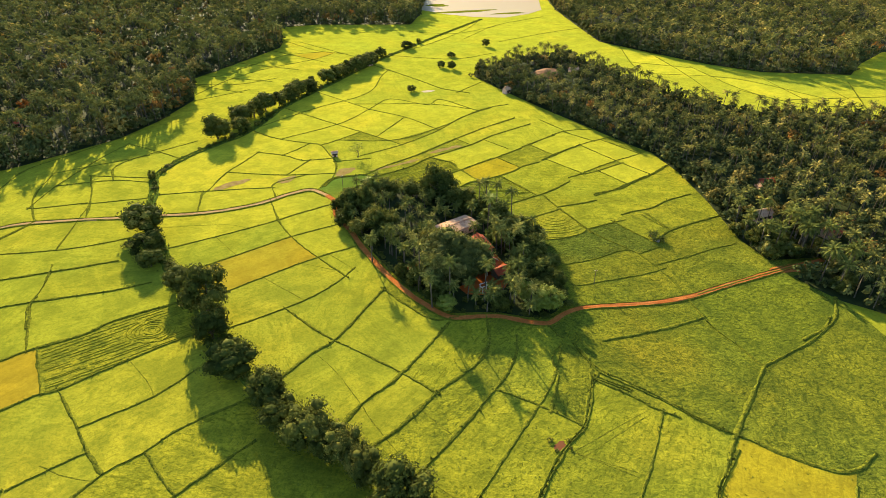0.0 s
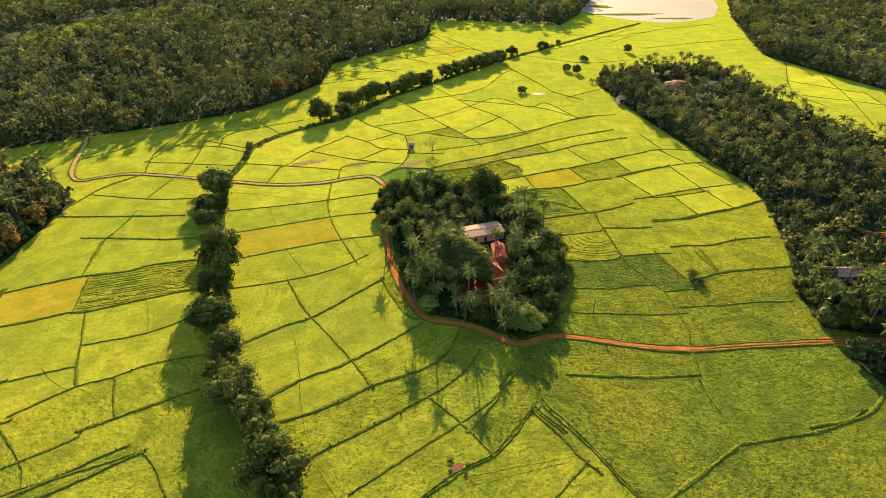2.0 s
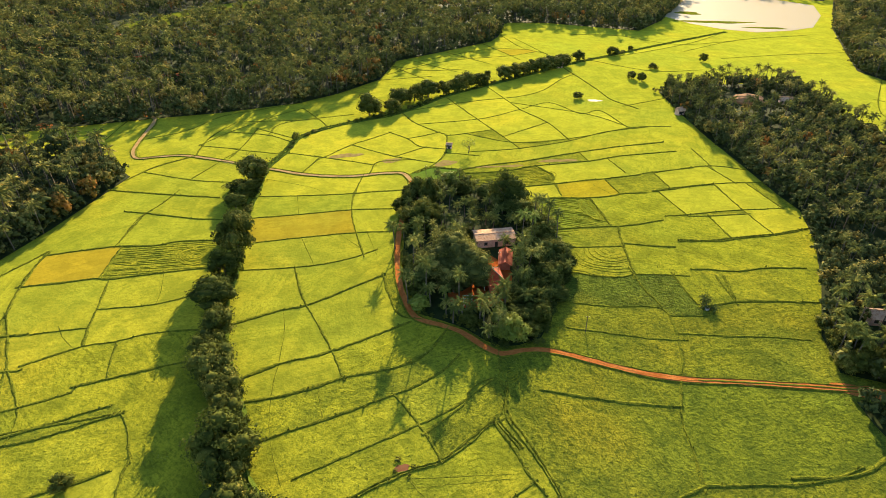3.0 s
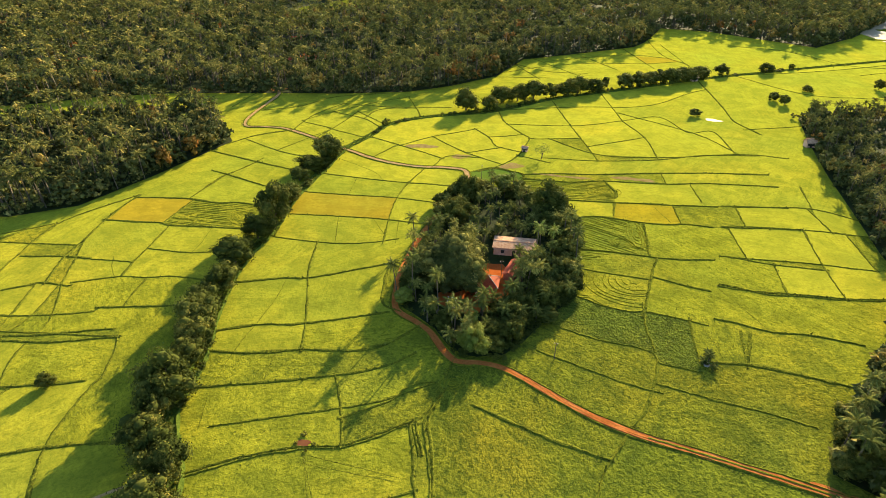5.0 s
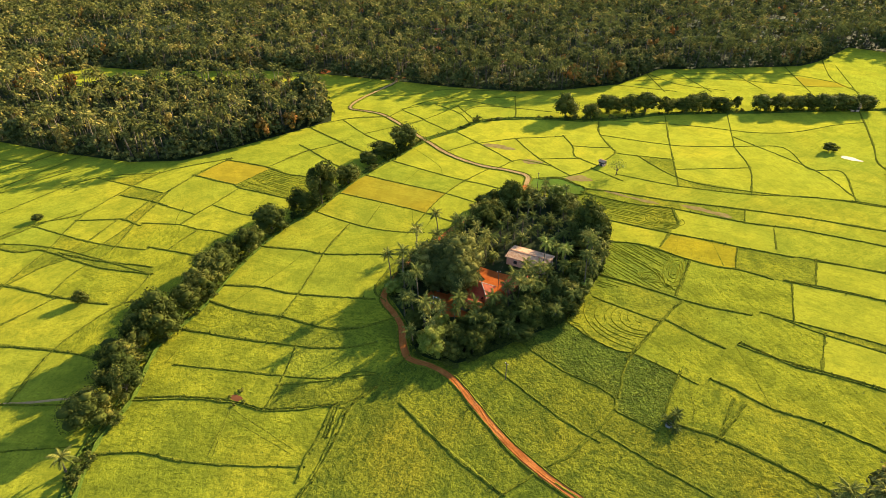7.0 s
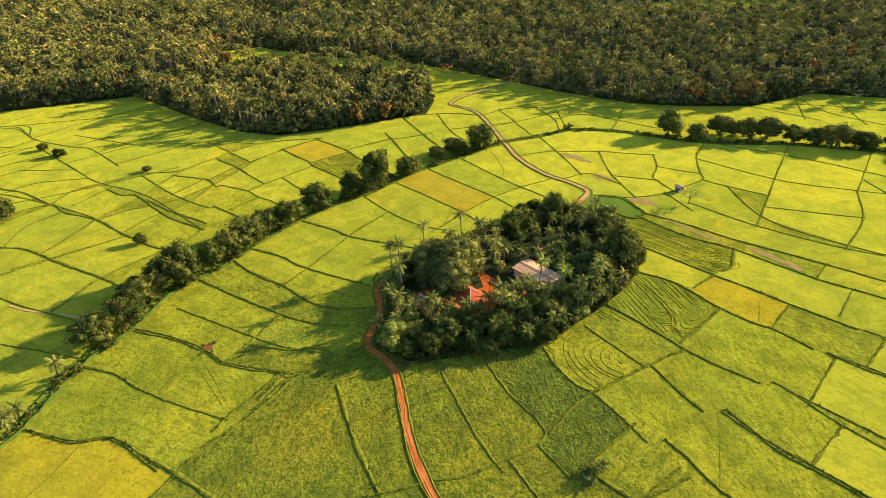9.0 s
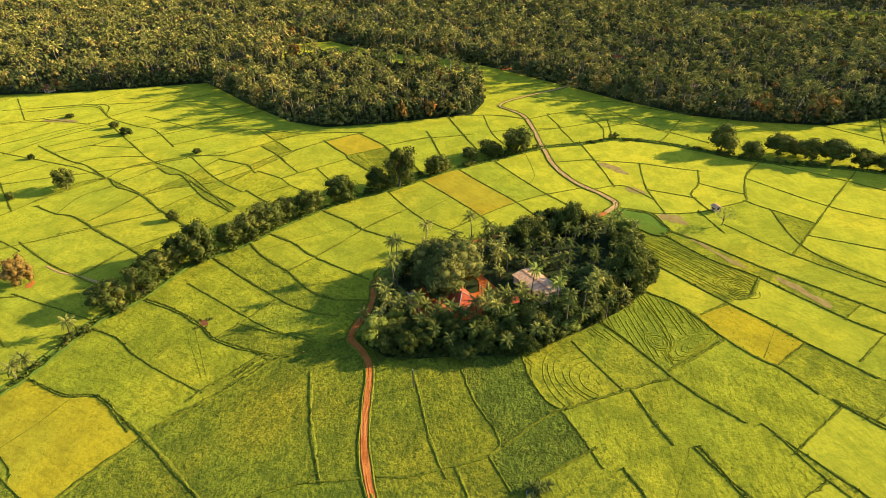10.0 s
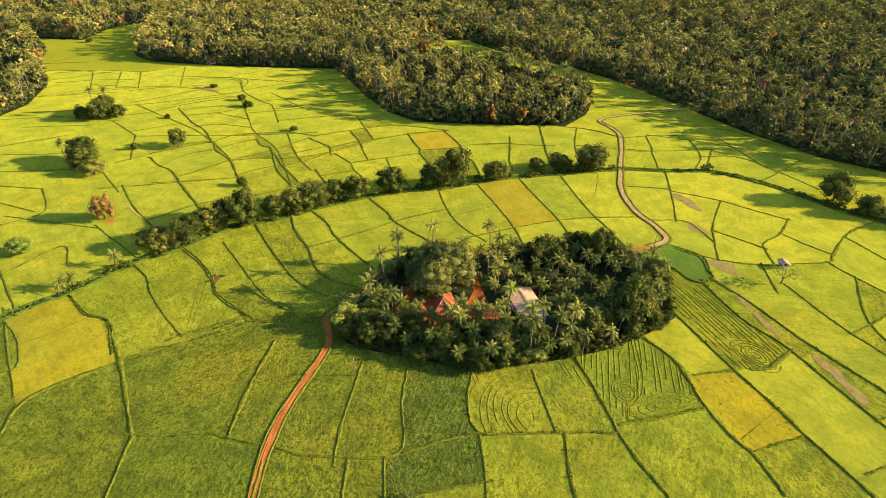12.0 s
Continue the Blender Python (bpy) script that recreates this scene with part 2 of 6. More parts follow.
def inside(poly, x, y):
    """Which of the places lie inside the outline."""
    hit = np.zeros(len(x), dtype=bool)
    n = len(poly)
    for k in range(n):
        (x1, y1), (x2, y2) = poly[k], poly[(k + 1) % n]
        if y1 == y2:
            continue
        cut = (y1 > y) != (y2 > y)
        hit ^= cut & (x < (x2 - x1) * (y - y1) / (y2 - y1) + x1)
    return hit


def smooth_line(pts, step=2.0):
    """A line through the points, rounded at its bends and cut into even steps."""
    p = [np.array(q, dtype=float) for q in pts]
    p = [2 * p[0] - p[1]] + p + [2 * p[-1] - p[-2]]
    out = []
    for k in range(1, len(p) - 2):
        n = max(1, int(np.hypot(*(p[k + 1] - p[k])) / step))
        for i in range(n):
            t = i / n
            out.append(0.5 * (2 * p[k] + (p[k + 1] - p[k - 1]) * t + (2 * p[k - 1] - 5 * p[k] + 4 * p[k + 1] - p[k + 2]) * t * t
                              + (3 * p[k] - p[k - 1] - 3 * p[k + 1] + p[k + 2]) * t ** 3))
    out.append(p[-2])
    return np.array(out)


def ribbon(line, section, rng, wob=0.0, vary=0.0):
    """A strip along the line: section is (offset, height) from one side to the other; vary swells and pinches it along the way."""
    d = np.gradient(line, axis=0)
    d /= np.maximum(np.hypot(d[:, 0], d[:, 1]), 1e-6)[:, None]
    nrm = np.stack([-d[:, 1], d[:, 0]], 1)
    n, k = len(line), len(section)
    verts = np.zeros((n, k, 3))
    swell = np.ones(n)
    if vary:
        swell = np.clip(1 + vary * np.interp(np.arange(n), np.arange(0, n + 4, 4), rng.normal(0, 1, len(np.arange(0, n + 4, 4)))), 0.35, 2.2)
    for j, (o, h) in enumerate(section):
        jit = (rng.random(n) - 0.5) * wob
        verts[:, j, :2] = line + nrm * (o * swell + jit)[:, None]
        verts[:, j, 2] = h + (rng.random(n) - 0.5) * wob * 0.25 * (1 if 0 < j < k - 1 else 0)
    faces = [(i * k + j, i * k + j + 1, (i + 1) * k + j + 1, (i + 1) * k + j) for i in range(n - 1) for j in range(k - 1)]
    faces = [f[::-1] for f in faces]
    return verts.reshape(-1, 3), faces


# ---------------------------------------------------------------- ground
me = mesh_of("ground", [(-4000, -4000, 0), (4000, -4000, 0), (4000, 4000, 0), (-4000, 4000, 0)], [(0, 1, 2, 3)], GROUND)
tagged(new("ground", me), "flat green valley floor of rice fields and grass", "ground", kind="structure")

WEST = [(-36, 1500), (-36, 722), (-35, 625), (-42, 566), (-129, 564), (-162, 548), (-141, 487), (-138, 466), (-156, 412), (-170, 374), (-152, 327), (-156, 290), (-164, 264),
        (-190, 230), (-213, 207), (-238, 180), (-258, 157), (-278, 127), (-290, 93), (-306, 62), (-330, 30), (-318, 6), (-268, 4), (-260, 46),
        (-250, 92), (-226, 136), (-201, 155), (-180, 156), (-158, 150), (-142, 107), (-133.5, 77), (-141, 56), (-165, 27), (-196, -5), (-208, -18),
        (-184, -91), (-173, -147), (-180, -171), (-207, -197), (-244, -222), (-284, -256), (-420, -326), (-1500, -600), (-1500, 1500)]
SOUTH = [(-30, -122), (-71, -134), (-103, -161), (-140, -217), (-168, -250), (-185, -300), (-260, -560), (200, -560), (150, -150), (60, -120)]
SOUTHWEST = [(-186, -328), (-196, -282), (-203, -254), (-250, -277), (-288, -264), (-422, -335), (-1000, -540), (-1000, -1000), (-270, -1000)]
EAST = [(12, 383), (30, 348), (48, 316), (68, 284), (82, 261), (90, 250), (95, 228), (97, 200), (97, 172), (101, 158), (118, 160), (118, 153), (104, 149),
        (107, 143), (112, 136), (150, 110), (300, 60), (600, 40), (600, 285), (232, 298), (186, 303), (155, 303), (127, 335), (110, 374), (95, 410), (79, 440), (38, 415)]
NORTHEAST = [(112, 566), (118, 494), (148, 454), (178, 419), (207, 397), (263, 391), (287, 421), (325, 458), (600, 520), (900, 1500), (130, 1500), (108, 800), (106, 650)]
NORTH = [(-30, 1500), (-30, 830), (100, 830), (120, 1500)]
CLEARINGS = [(-468, 400, 32), (-462, 445, 32), (-452, 490, 30), (-470, 360, 26), (-470, 92, 30), (-440, 34, 30), (-415, -100, 28), (61, 386, 16), (56, 374, 10), (-330, 40, 10),
             (-266, 266, 7), (-229, -10, 6), (-365, 191, 8), (-334, 286, 7), (-249, 579, 16), (-277, 246, 5), (-222, 282, 6), (-268, 637, 18), (110.6, 186.3, 3.5),
             (124.7, 213.3, 4), (129.2, 173.9, 4), (79, 392, 6), (-185, -107, 5),
             (-286, 266, 8), (-277, 277, 7), (-344, 141, 9), (-390, 139, 10), (-232, 291, 7), (-520, 345, 14), (-255, 170, 6), (110, 150, 12), (106, 163, 9), (103, 174, 8)]
ISLAND = [(-45, 190), (-36, 176), (-29.2, 163.6), (-21.6, 151.2), (-14.2, 141.2), (-7.2, 133.9), (-0.8, 128.6), (6, 128.9), (12.5, 128.9), (19.7, 127.0), (25, 127.3), (28, 129.5), (32, 135), (32, 143),
          (30, 155), (29, 168), (22, 179), (17, 187), (8, 198), (-4, 208), (-14, 214), (-30, 211), (-44, 201)]
# a side valley of rice inside the western wood
SIDE_VALLEY = [(-478, 545), (-494, 481), (-487, 419), (-479, 375), (-446, 335), (-434, 360), (-436, 400), (-430, 464), (-440, 520)]

# dark sheets that carry the painted shade below the crowns
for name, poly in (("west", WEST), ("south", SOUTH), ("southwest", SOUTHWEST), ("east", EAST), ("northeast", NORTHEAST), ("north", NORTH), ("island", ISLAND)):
    me = mesh_of("shaded_grove_floor", [(x, y, 0.16) for x, y in poly], [tuple(range(len(poly)))], SHADE_FLOOR)
    tagged(new("ground_" + name, me), "earth and litter under the trees, crown shade painted dark", "ground", kind="structure")

me = mesh_of("paddy_field", [(x + 450, y - 430, 0) for x, y in SIDE_VALLEY], [tuple(range(len(SIDE_VALLEY)))], CROPS["green"])
tagged(new("paddy_field", me), "dull green rice field in a gap of the wood", "rice field", "rice fields of the valley").location = (-450, 430, 0.25)

# ---------------------------------------------------------------- bunds and fields
BUNDS = []


def bund(size, *pts):
    """A field bank along the points: 0 a trodden line, 1 low, 2 middling, 3 a wide overgrown bank with a ditch."""
    BUNDS.append((size, pts))


bund(2, (-49.7, 94.6), (-45.8, 98.0), (-37.2, 110.9), (-31.6, 117.7), (-21.6, 140.5))
bund(2, (-28.1, 82.6), (-22.1, 93.8), (-13.8, 103.8), (-1.9, 124.5))
bund(2, (-22.3, 78.6), (-13.3, 86.5), (-4.0, 98.8), (4.2, 106.8), (8.2, 114.7))
bund(2, (-12.0, 69.9), (-7.0, 76.1), (0.5, 86.6), (9.4, 99.7), (14.9, 110.5), (16.2, 119.0))
bund(1, (-49.6, 130.6), (-36.7, 119.3), (-27.5, 113.3), (-14.6, 105.1), (-4.2, 97.3))
bund(1, (-65.3, 119.1), (-55.1, 125.4), (-42.9, 135.1), (-36.0, 144.0), (-32.3, 151.4))
bund(0, (-37.2, 112.0), (-29.9, 104.4), (-22.7, 94.6), (-17.9, 87.3), (-10.2, 77.9), (-2.9, 71.6), (3.1, 67.4))
bund(0, (-9.1, 93.2), (-0.2, 84.5))
bund(3, (33.4, 103.8), (39.5, 100.5), (41.5, 99.2))
bund(2, (-22.6, 140.9), (-15.4, 133.4), (-6.5, 125.5), (0.5, 126.8))
bund(3, (11.8, 58.3), (17.0, 71.8), (23.0, 82.1), (27.9, 87.7), (30.6, 94.6), (33.5, 104.4), (34.2, 106.0))
bund(0, (24.0, 81.5), (36.7, 75.1))
bund(1, (21.2, 92.0), (24.9, 104.2), (24.2, 110.0), (27.8, 115.9), (30.5, 113.9))
bund(1, (32.8, 110.0), (33.6, 102.8))
bund(1, (-88.2, 145.5), (-76.0, 155.0), (-61.6, 167.1), (-54.1, 172.7), (-40.1, 181.1))
bund(1, (-75.3, 131.6), (-59.5, 145.7), (-46.0, 156.8), (-31.8, 166.1))
bund(1, (-98.5, 160.8), (-85.5, 168.6), (-68.3, 179.9), (-59.0, 187.4), (-46.1, 196.9))
bund(1, (-72.3, 199.4), (-63.9, 181.0), (-54.8, 167.8), (-45.4, 157.6), (-33.4, 145.8))
bund(1, (-86.3, 143.7), (-75.7, 132.9), (-61.9, 120.5))
bund(0, (-83.7, 170.6), (-71.7, 157.7))
bund(0, (-60.3, 145.9), (-43.8, 133.5))
bund(0, (-50.5, 154.0), (-36.5, 149.3))
bund(0, (-42.7, 160.1), (-30.5, 148.9))
bund(0, (-108.4, 175.6), (-83.7, 178.7), (-73.2, 176.1))
bund(1, (-120.1, 202.1), (-93.5, 207.2), (-73.2, 210.2))
bund(1, (-96.1, 186.5), (-101.4, 206.5))
bund(1, (-99.4, 205.5), (-98.0, 223.6), (-94.5, 235.6), (-90.9, 248.4))
bund(1, (-98.4, 224.8), (-75.4, 222.5), (-62.8, 223.3), (-51.2, 224.8))
bund(1, (-69.9, 199.7), (-74.8, 212.6), (-69.2, 218.6), (-62.2, 223.7))
bund(1, (-54.5, 211.6), (-52.0, 216.6), (-51.9, 229.5), (-54.5, 239.5), (-57.7, 245.2))
bund(1, (-71.8, 222.1), (-68.4, 231.4), (-65.1, 239.7))
bund(1, (-92.4, 248.0), (-78.3, 244.2), (-69.6, 238.8), (-63.7, 239.1), (-54.9, 241.6))
bund(1, (-79.3, 243.8), (-73.5, 252.5), (-69.7, 260.0))
bund(1, (-102.7, 276.7), (-87.8, 266.1), (-70.8, 259.7), (-64.1, 257.3), (-57.1, 244.0))
bund(1, (-64.6, 256.8), (-59.1, 262.2), (-47.2, 276.5))
bund(1, (-54.6, 237.2), (-38.4, 241.5))
bund(3, (-54.1, 211.4), (-51.2, 219.3), (-43.3, 222.1), (-38.7, 223.3), (-34.9, 218.3), (-41.4, 209.5), (-44.2, 200.3))
bund(1, (-154.9, 220.3), (-124.9, 218.3))
bund(1, (-171.3, 165.5), (-166.2, 170.9))
bund(1, (-193.3, 180.0), (-183.9, 200.3), (-185.4, 224.8), (-176.0, 242.6), (-163.7, 264.6))
bund(1, (-208.0, 172.5), (-226.1, 200.2), (-221.5, 209.1))
bund(1, (-151.6, 177.8), (-165.2, 199.1), (-171.4, 223.0))
bund(1, (-171.8, 222.0), (-139.8, 243.1))
bund(1, (-134.9, 180.8), (-143.4, 200.9), (-154.5, 220.8))
bund(2, (-39.1, 222.8), (-29.8, 234.0), (-17.8, 245.8), (-3.7, 262.8), (7.7, 275.6), (17.8, 286.1), (31.3, 298.8))
bund(2, (-37.0, 220.0), (-21.9, 230.4), (-11.5, 242.9), (7.4, 259.2), (16.7, 270.4), (27.1, 279.5), (38.8, 289.4))
bund(1, (31.1, 256.6), (35.1, 260.7), (48.8, 273.0))
bund(1, (47.3, 221.6), (49.8, 223.7), (59.9, 228.6), (73.9, 238.5))
bund(3, (38.8, 241.0), (40.0, 242.1), (49.5, 251.6), (58.4, 259.2))
bund(3, (54.5, 205.6), (65.4, 211.4), (74.6, 219.3), (81.4, 224.3))
bund(2, (-12.2, 243.2), (-2.2, 237.1), (0.2, 232.9))
bund(2, (61.1, 189.0), (66.2, 191.6), (74.4, 195.0), (81.3, 200.8), (92.9, 207.0))
bund(0, (54.7, 204.1), (63.6, 199.9), (74.5, 194.5))
bund(0, (64.5, 180.8), (70.3, 175.0))
bund(1, (13.5, 265.9), (24.7, 253.9))
bund(1, (34.1, 260.7), (45.1, 246.2))
bund(1, (60.6, 229.9), (70.9, 215.2))
bund(1, (-0.5, 267.4), (7.6, 258.5))
bund(1, (-63.5, 288.0), (-39.2, 269.4), (-25.2, 258.2))
bund(1, (-85.4, 264.5), (-60.2, 288.5), (-48.1, 312.6), (-38.2, 331.6), (-16.4, 321.3), (-8.8, 331.3), (11.9, 310.8))
bund(1, (-44.8, 243.3), (-25.7, 258.6), (-8.4, 279.3), (3.0, 299.2), (20.1, 316.8))
bund(1, (-47.7, 311.9), (-26.4, 298.5), (-7.9, 278.8))
bund(1, (-39.2, 268.5), (-27.2, 299.8))
bund(1, (-104.7, 276.3), (-89.5, 298.5), (-74.6, 317.9), (-58.5, 334.6), (-50.7, 352.3), (-49.0, 382.1), (-45.9, 399.2))
bund(1, (-97.6, 315.1), (-62.4, 287.2))
bund(1, (-86.0, 347.0), (-46.6, 311.0))
bund(2, (-60.7, 415.0), (-38.4, 390.1), (-19.9, 368.2), (-8.5, 354.1), (8.7, 344.7))
bund(1, (-165.3, 360.0), (-127.7, 342.3))
bund(1, (-167.8, 382.0), (-117.4, 367.8))
bund(1, (-155.2, 416.5), (-107.9, 398.3))
bund(1, (-141.9, 456.3), (-92.5, 419.2))
bund(1, (-155.7, 335.6), (-147.2, 369.8), (-130.9, 400.2), (-104.3, 426.8), (-92.9, 446.7))
bund(1, (-128.9, 489.2), (-57.2, 420.3))
bund(1, (34.6, 259.0), (54.2, 278.4), (70.3, 281.6))
bund(1, (38.7, 240.9), (60.2, 260.8), (76.5, 271.4))
bund(1, (50.0, 223.6), (68.0, 238.1), (84.8, 249.4))
bund(3, (67.9, 213.6), (83.7, 226.6), (93.6, 236.9))
bund(2, (68.7, 171.3), (77.3, 178.8), (92.8, 186.7), (97.6, 189.1))
bund(1, (39.7, 242.8), (54.9, 225.3))
bund(1, (58.5, 260.2), (72.0, 239.8), (83.3, 225.2))
bund(1, (69.5, 267.7), (84.7, 248.6))
bund(1, (53.1, 278.2), (67.1, 264.5))
bund(1, (44.5, 296.2), (55.6, 278.0))
bund(2, (91.7, 118.7), (103.8, 126.3), (111.3, 138.2))
bund(2, (76.1, 176.0), (70.5, 190.4))
bund(3, (45.1, 46.8), (50.3, 60.9), (50.5, 69.9), (59.3, 82.6))
bund(1, (60.7, 40.6), (65.2, 54.1), (72.4, 64.5), (75.3, 62.6))
bund(2, (25.5, 51.3), (29.6, 61.7), (35.8, 70.5))
bund(1, (28.4, 118.4), (27.2, 119.5), (24.3, 125.1))
bund(2, (-90.5, 39.2), (-86.4, 50.6), (-84.6, 55.1), (-77.7, 60.4), (-77.2, 61.1))
bund(2, (-68.1, 36.3), (-56.7, 49.8), (-47.9, 62.6), (-46.4, 64.5))
bund(2, (-83.4, 55.2), (-95.9, 63.4), (-102.3, 69.8), (-114.0, 80.8), (-123.2, 91.1), (-127.2, 97.9))
bund(2, (-106.7, 53.3), (-97.2, 63.6), (-90.4, 69.4), (-89.7, 69.8))
bund(2, (-154.4, 137.3), (-128.2, 146.7), (-109.2, 154.1))
bund(2, (-156.4, 146.5), (-157.7, 162.6), (-152.3, 180.4))
bund(2, (-18.7, 32.9), (-13.9, 41.8), (2.0, 62.4))
bund(1, (-28.2, 56.4), (-36.7, 61.7), (-42.7, 64.3))
bund(1, (2.7, 33.8), (-14.2, 41.3), (-25.5, 51.7), (-29.6, 57.5))
bund(2, (-45.2, -14.8), (-53.6, -9.2), (-67.2, 0.7), (-60.6, 8.7), (-53.3, 23.3), (-42.0, 36.9), (-30.1, 53.3))
bund(2, (-99.9, -52.1), (-85.1, -28.3), (-79.2, -15.2), (-66.8, 1.3))
bund(2, (-66.5, 0.5), (-79.0, 3.9), (-85.7, 13.0), (-93.4, 26.4), (-95.1, 40.7), (-107.3, 52.0), (-123.5, 68.9), (-127.7, 97.4))
bund(2, (-79.9, 16.3), (-73.2, 25.3), (-71.5, 31.8), (-53.0, 49.2), (-42.0, 64.7))
bund(2, (-41.5, -11.7), (-36.2, -0.6), (-34.1, 8.6), (-24.5, 23.8), (-15.7, 38.7))
bund(1, (-52.7, 23.0), (-71.5, 33.0), (-84.2, 37.3), (-95.9, 42.4))
bund(1, (-91.9, 26.0), (-73.0, 43.9), (-62.5, 56.7), (-58.5, 62.9))
bund(1, (-41.4, 36.6), (-53.0, 42.7), (-62.5, 52.3), (-81.1, 60.0), (-96.0, 67.9), (-105.0, 72.0))
bund(1, (-35.3, 0.3), (-51.2, 0.8), (-61.1, 9.2))
bund(1, (-29.4, 14.8), (-38.1, 18.5), (-54.0, 23.5))
bund(1, (-103.1, -59.8), (-121.6, -50.4), (-131.6, -35.2))
bund(1, (-91.9, -40.7), (-103.7, -26.7), (-116.3, -19.7))
bund(1, (-154.0, -89.1), (-160.7, -61.9), (-141.0, -42.0), (-128.6, -18.5), (-124.7, -8.3), (-103.2, 12.2))
bund(1, (-158.1, -73.4), (-197.6, -54.3))
bund(1, (-128.6, -19.9), (-148.8, 3.9), (-170.4, 31.1))
bund(1, (-119.7, -4.5), (-140.1, 16.1), (-161.8, 40.9))
bund(1, (-110.7, -36.8), (-117.2, -23.3))
bund(1, (-78.1, -23.9), (-87.9, -15.3), (-91.3, 4.2))
bund(1, (-58.5, -39.1), (-70.9, -14.3))
bund(1, (-105.4, 10.1), (-127.7, 40.2), (-124.0, 66.9))
bund(1, (-137.2, -78.1), (-130.4, -46.6))
bund(1, (-30.1, -20.8), (-42.8, -15.5), (-60.9, -9.1), (-69.4, 1.7))
bund(1, (-77.7, -20.1), (-66.2, 3.1), (-53.2, 24.3), (-39.3, 39.2))
bund(1, (-125.5, -30.0), (-102.1, -6.2), (-86.3, 10.8), (-72.2, 34.4), (-41.9, 64.9))
bund(1, (-68.1, -18.8), (-81.8, 10.3), (-99.0, 39.1))
bund(1, (-113.3, -104.7), (-128.9, -88.1), (-134.4, -65.7))
bund(1, (-114.4, -135.7), (-120.5, -106.6))
bund(1, (-87.0, -87.1), (-107.4, -66.5), (-140.7, -40.0))
bund(1, (-70.3, -68.2), (-59.2, -39.4))
bund(1, (-62.1, -46.9), (-81.9, -32.0))
bund(1, (-23.2, -85.6), (-46.2, -70.2))
bund(1, (-16.4, -75.4), (-29.0, -51.7), (-40.1, -43.7))
bund(1, (-24.9, -24.0), (-10.0, 5.4))
bund(1, (-15.6, 0.8), (-2.3, 22.6), (13.5, 58.0))
bund(1, (12.8, 19.6), (23.6, 52.6))
bund(1, (-0.4, -25.7), (13.0, -6.5), (27.3, -11.0))
bund(1, (5.1, -43.1), (-0.2, -24.4))
bund(1, (-62.4, -106.0), (-71.6, -63.6))
bund(1, (-60.0, -40.6), (-36.1, -17.4))
bund(1, (-97.9, -49.8), (-120.1, -26.7))
bund(1, (-148.5, -107.8), (-162.5, -60.0), (-144.4, -45.6))
bund(1, (-82.0, -144.2), (-107.3, -109.7))
bund(1, (-108.0, -169.9), (-141.3, -148.9))
bund(1, (-165.8, -36.1), (-193.3, -24.9))
bund(1, (-128.7, 43.5), (-101.2, 69.7))
bund(1, (-144.5, -24.1), (-127.7, 10.9))
bund(1, (-107.6, -13.0), (-132.7, 15.7), (-144.7, 30.1))
bund(1, (-50.5, 439.1), (-21.0, 482.9), (7.1, 537.4), (25.2, 595.7))
bund(1, (-58.2, 264.0), (-29.3, 265.1), (-7.7, 284.1), (13.6, 312.4), (30.1, 323.0))
bund(1, (-57.4, 321.6), (-15.0, 322.2), (9.6, 313.6))
bund(1, (0.1, 344.7), (18.3, 372.0))
bund(1, (-48.3, 441.4), (-2.5, 431.2), (27.4, 449.8))
bund(1, (-91.4, 523.0), (-53.2, 536.3), (-2.9, 524.6), (35.9, 558.3))
bund(1, (6.6, 501.1), (38.9, 564.9), (86.8, 611.0))
bund(1, (34.2, 490.4), (75.8, 526.0), (113.7, 553.1))
bund(1, (-165.5, 360.5), (-137.7, 361.1), (-116.3, 376.7))
bund(1, (-155.6, 381.2), (-128.8, 437.8), (-100.8, 453.0))
bund(1, (-144.4, 496.0), (-107.4, 457.0), (-81.7, 445.4))
bund(1, (-152.7, 324.9), (-126.5, 349.5))
bund(1, (130.5, 478.0), (125.0, 400.8), (138.9, 372.5))
bund(1, (147.2, 455.6), (153.3, 393.8), (154.7, 347.6))
bund(1, (163.5, 413.3), (172.5, 366.5), (181.0, 342.8))
bund(1, (123.3, 425.0), (165.2, 407.3))
bund(1, (128.3, 392.8), (181.6, 380.1), (217.8, 335.1))
bund(1, (200.0, 380.4), (203.3, 336.9), (203.8, 323.8))
bund(1, (229.4, 380.9), (229.8, 336.8))
bund(1, (251.2, 374.5), (229.0, 317.9))
bund(1, (172.4, 354.5), (197.6, 325.9), (230.6, 321.1))
bund(1, (189.4, 333.7), (254.5, 341.2))
bund(2, (-131.2, 128.6), (-122.5, 131.7), (-112.6, 134.6), (-102.5, 137.7), (-92.7, 142.3))
bund(1, (-117.3, 119.6), (-122.5, 129.0), (-124.4, 138.8), (-128.9, 151.3))
bund(1, (-156.9, 156.1), (-128.1, 161.6), (-104.9, 172.8))
bund(1, (-143.2, 193.8), (-120.6, 199.4))
bund(1, (-140.2, 193.9), (-133.1, 160.0))
bund(1, (-161.5, 189.2), (-162.6, 209.9), (-160.0, 239.9), (-155.8, 257.6))
bund(1, (-163.3, 209.7), (-142.4, 215.7), (-123.1, 213.6))
bund(1, (-142.2, 215.0), (-147.8, 233.6), (-124.7, 261.9))
bund(1, (-162.2, 190.4), (-159.3, 189.9), (-141.6, 195.1))
bund(1, (-156.4, 257.5), (-130.8, 243.8), (-122.4, 237.4))
bund(0, (25.4, 79.2), (42.7, 91.3))
bund(1, (-136.4, -212.7), (-154.0, -186.6))
bund(1, (-4.1, -56.9), (-20.9, -26.2))
bund(1, (-9.1, -5.1), (-28.5, 23.0))
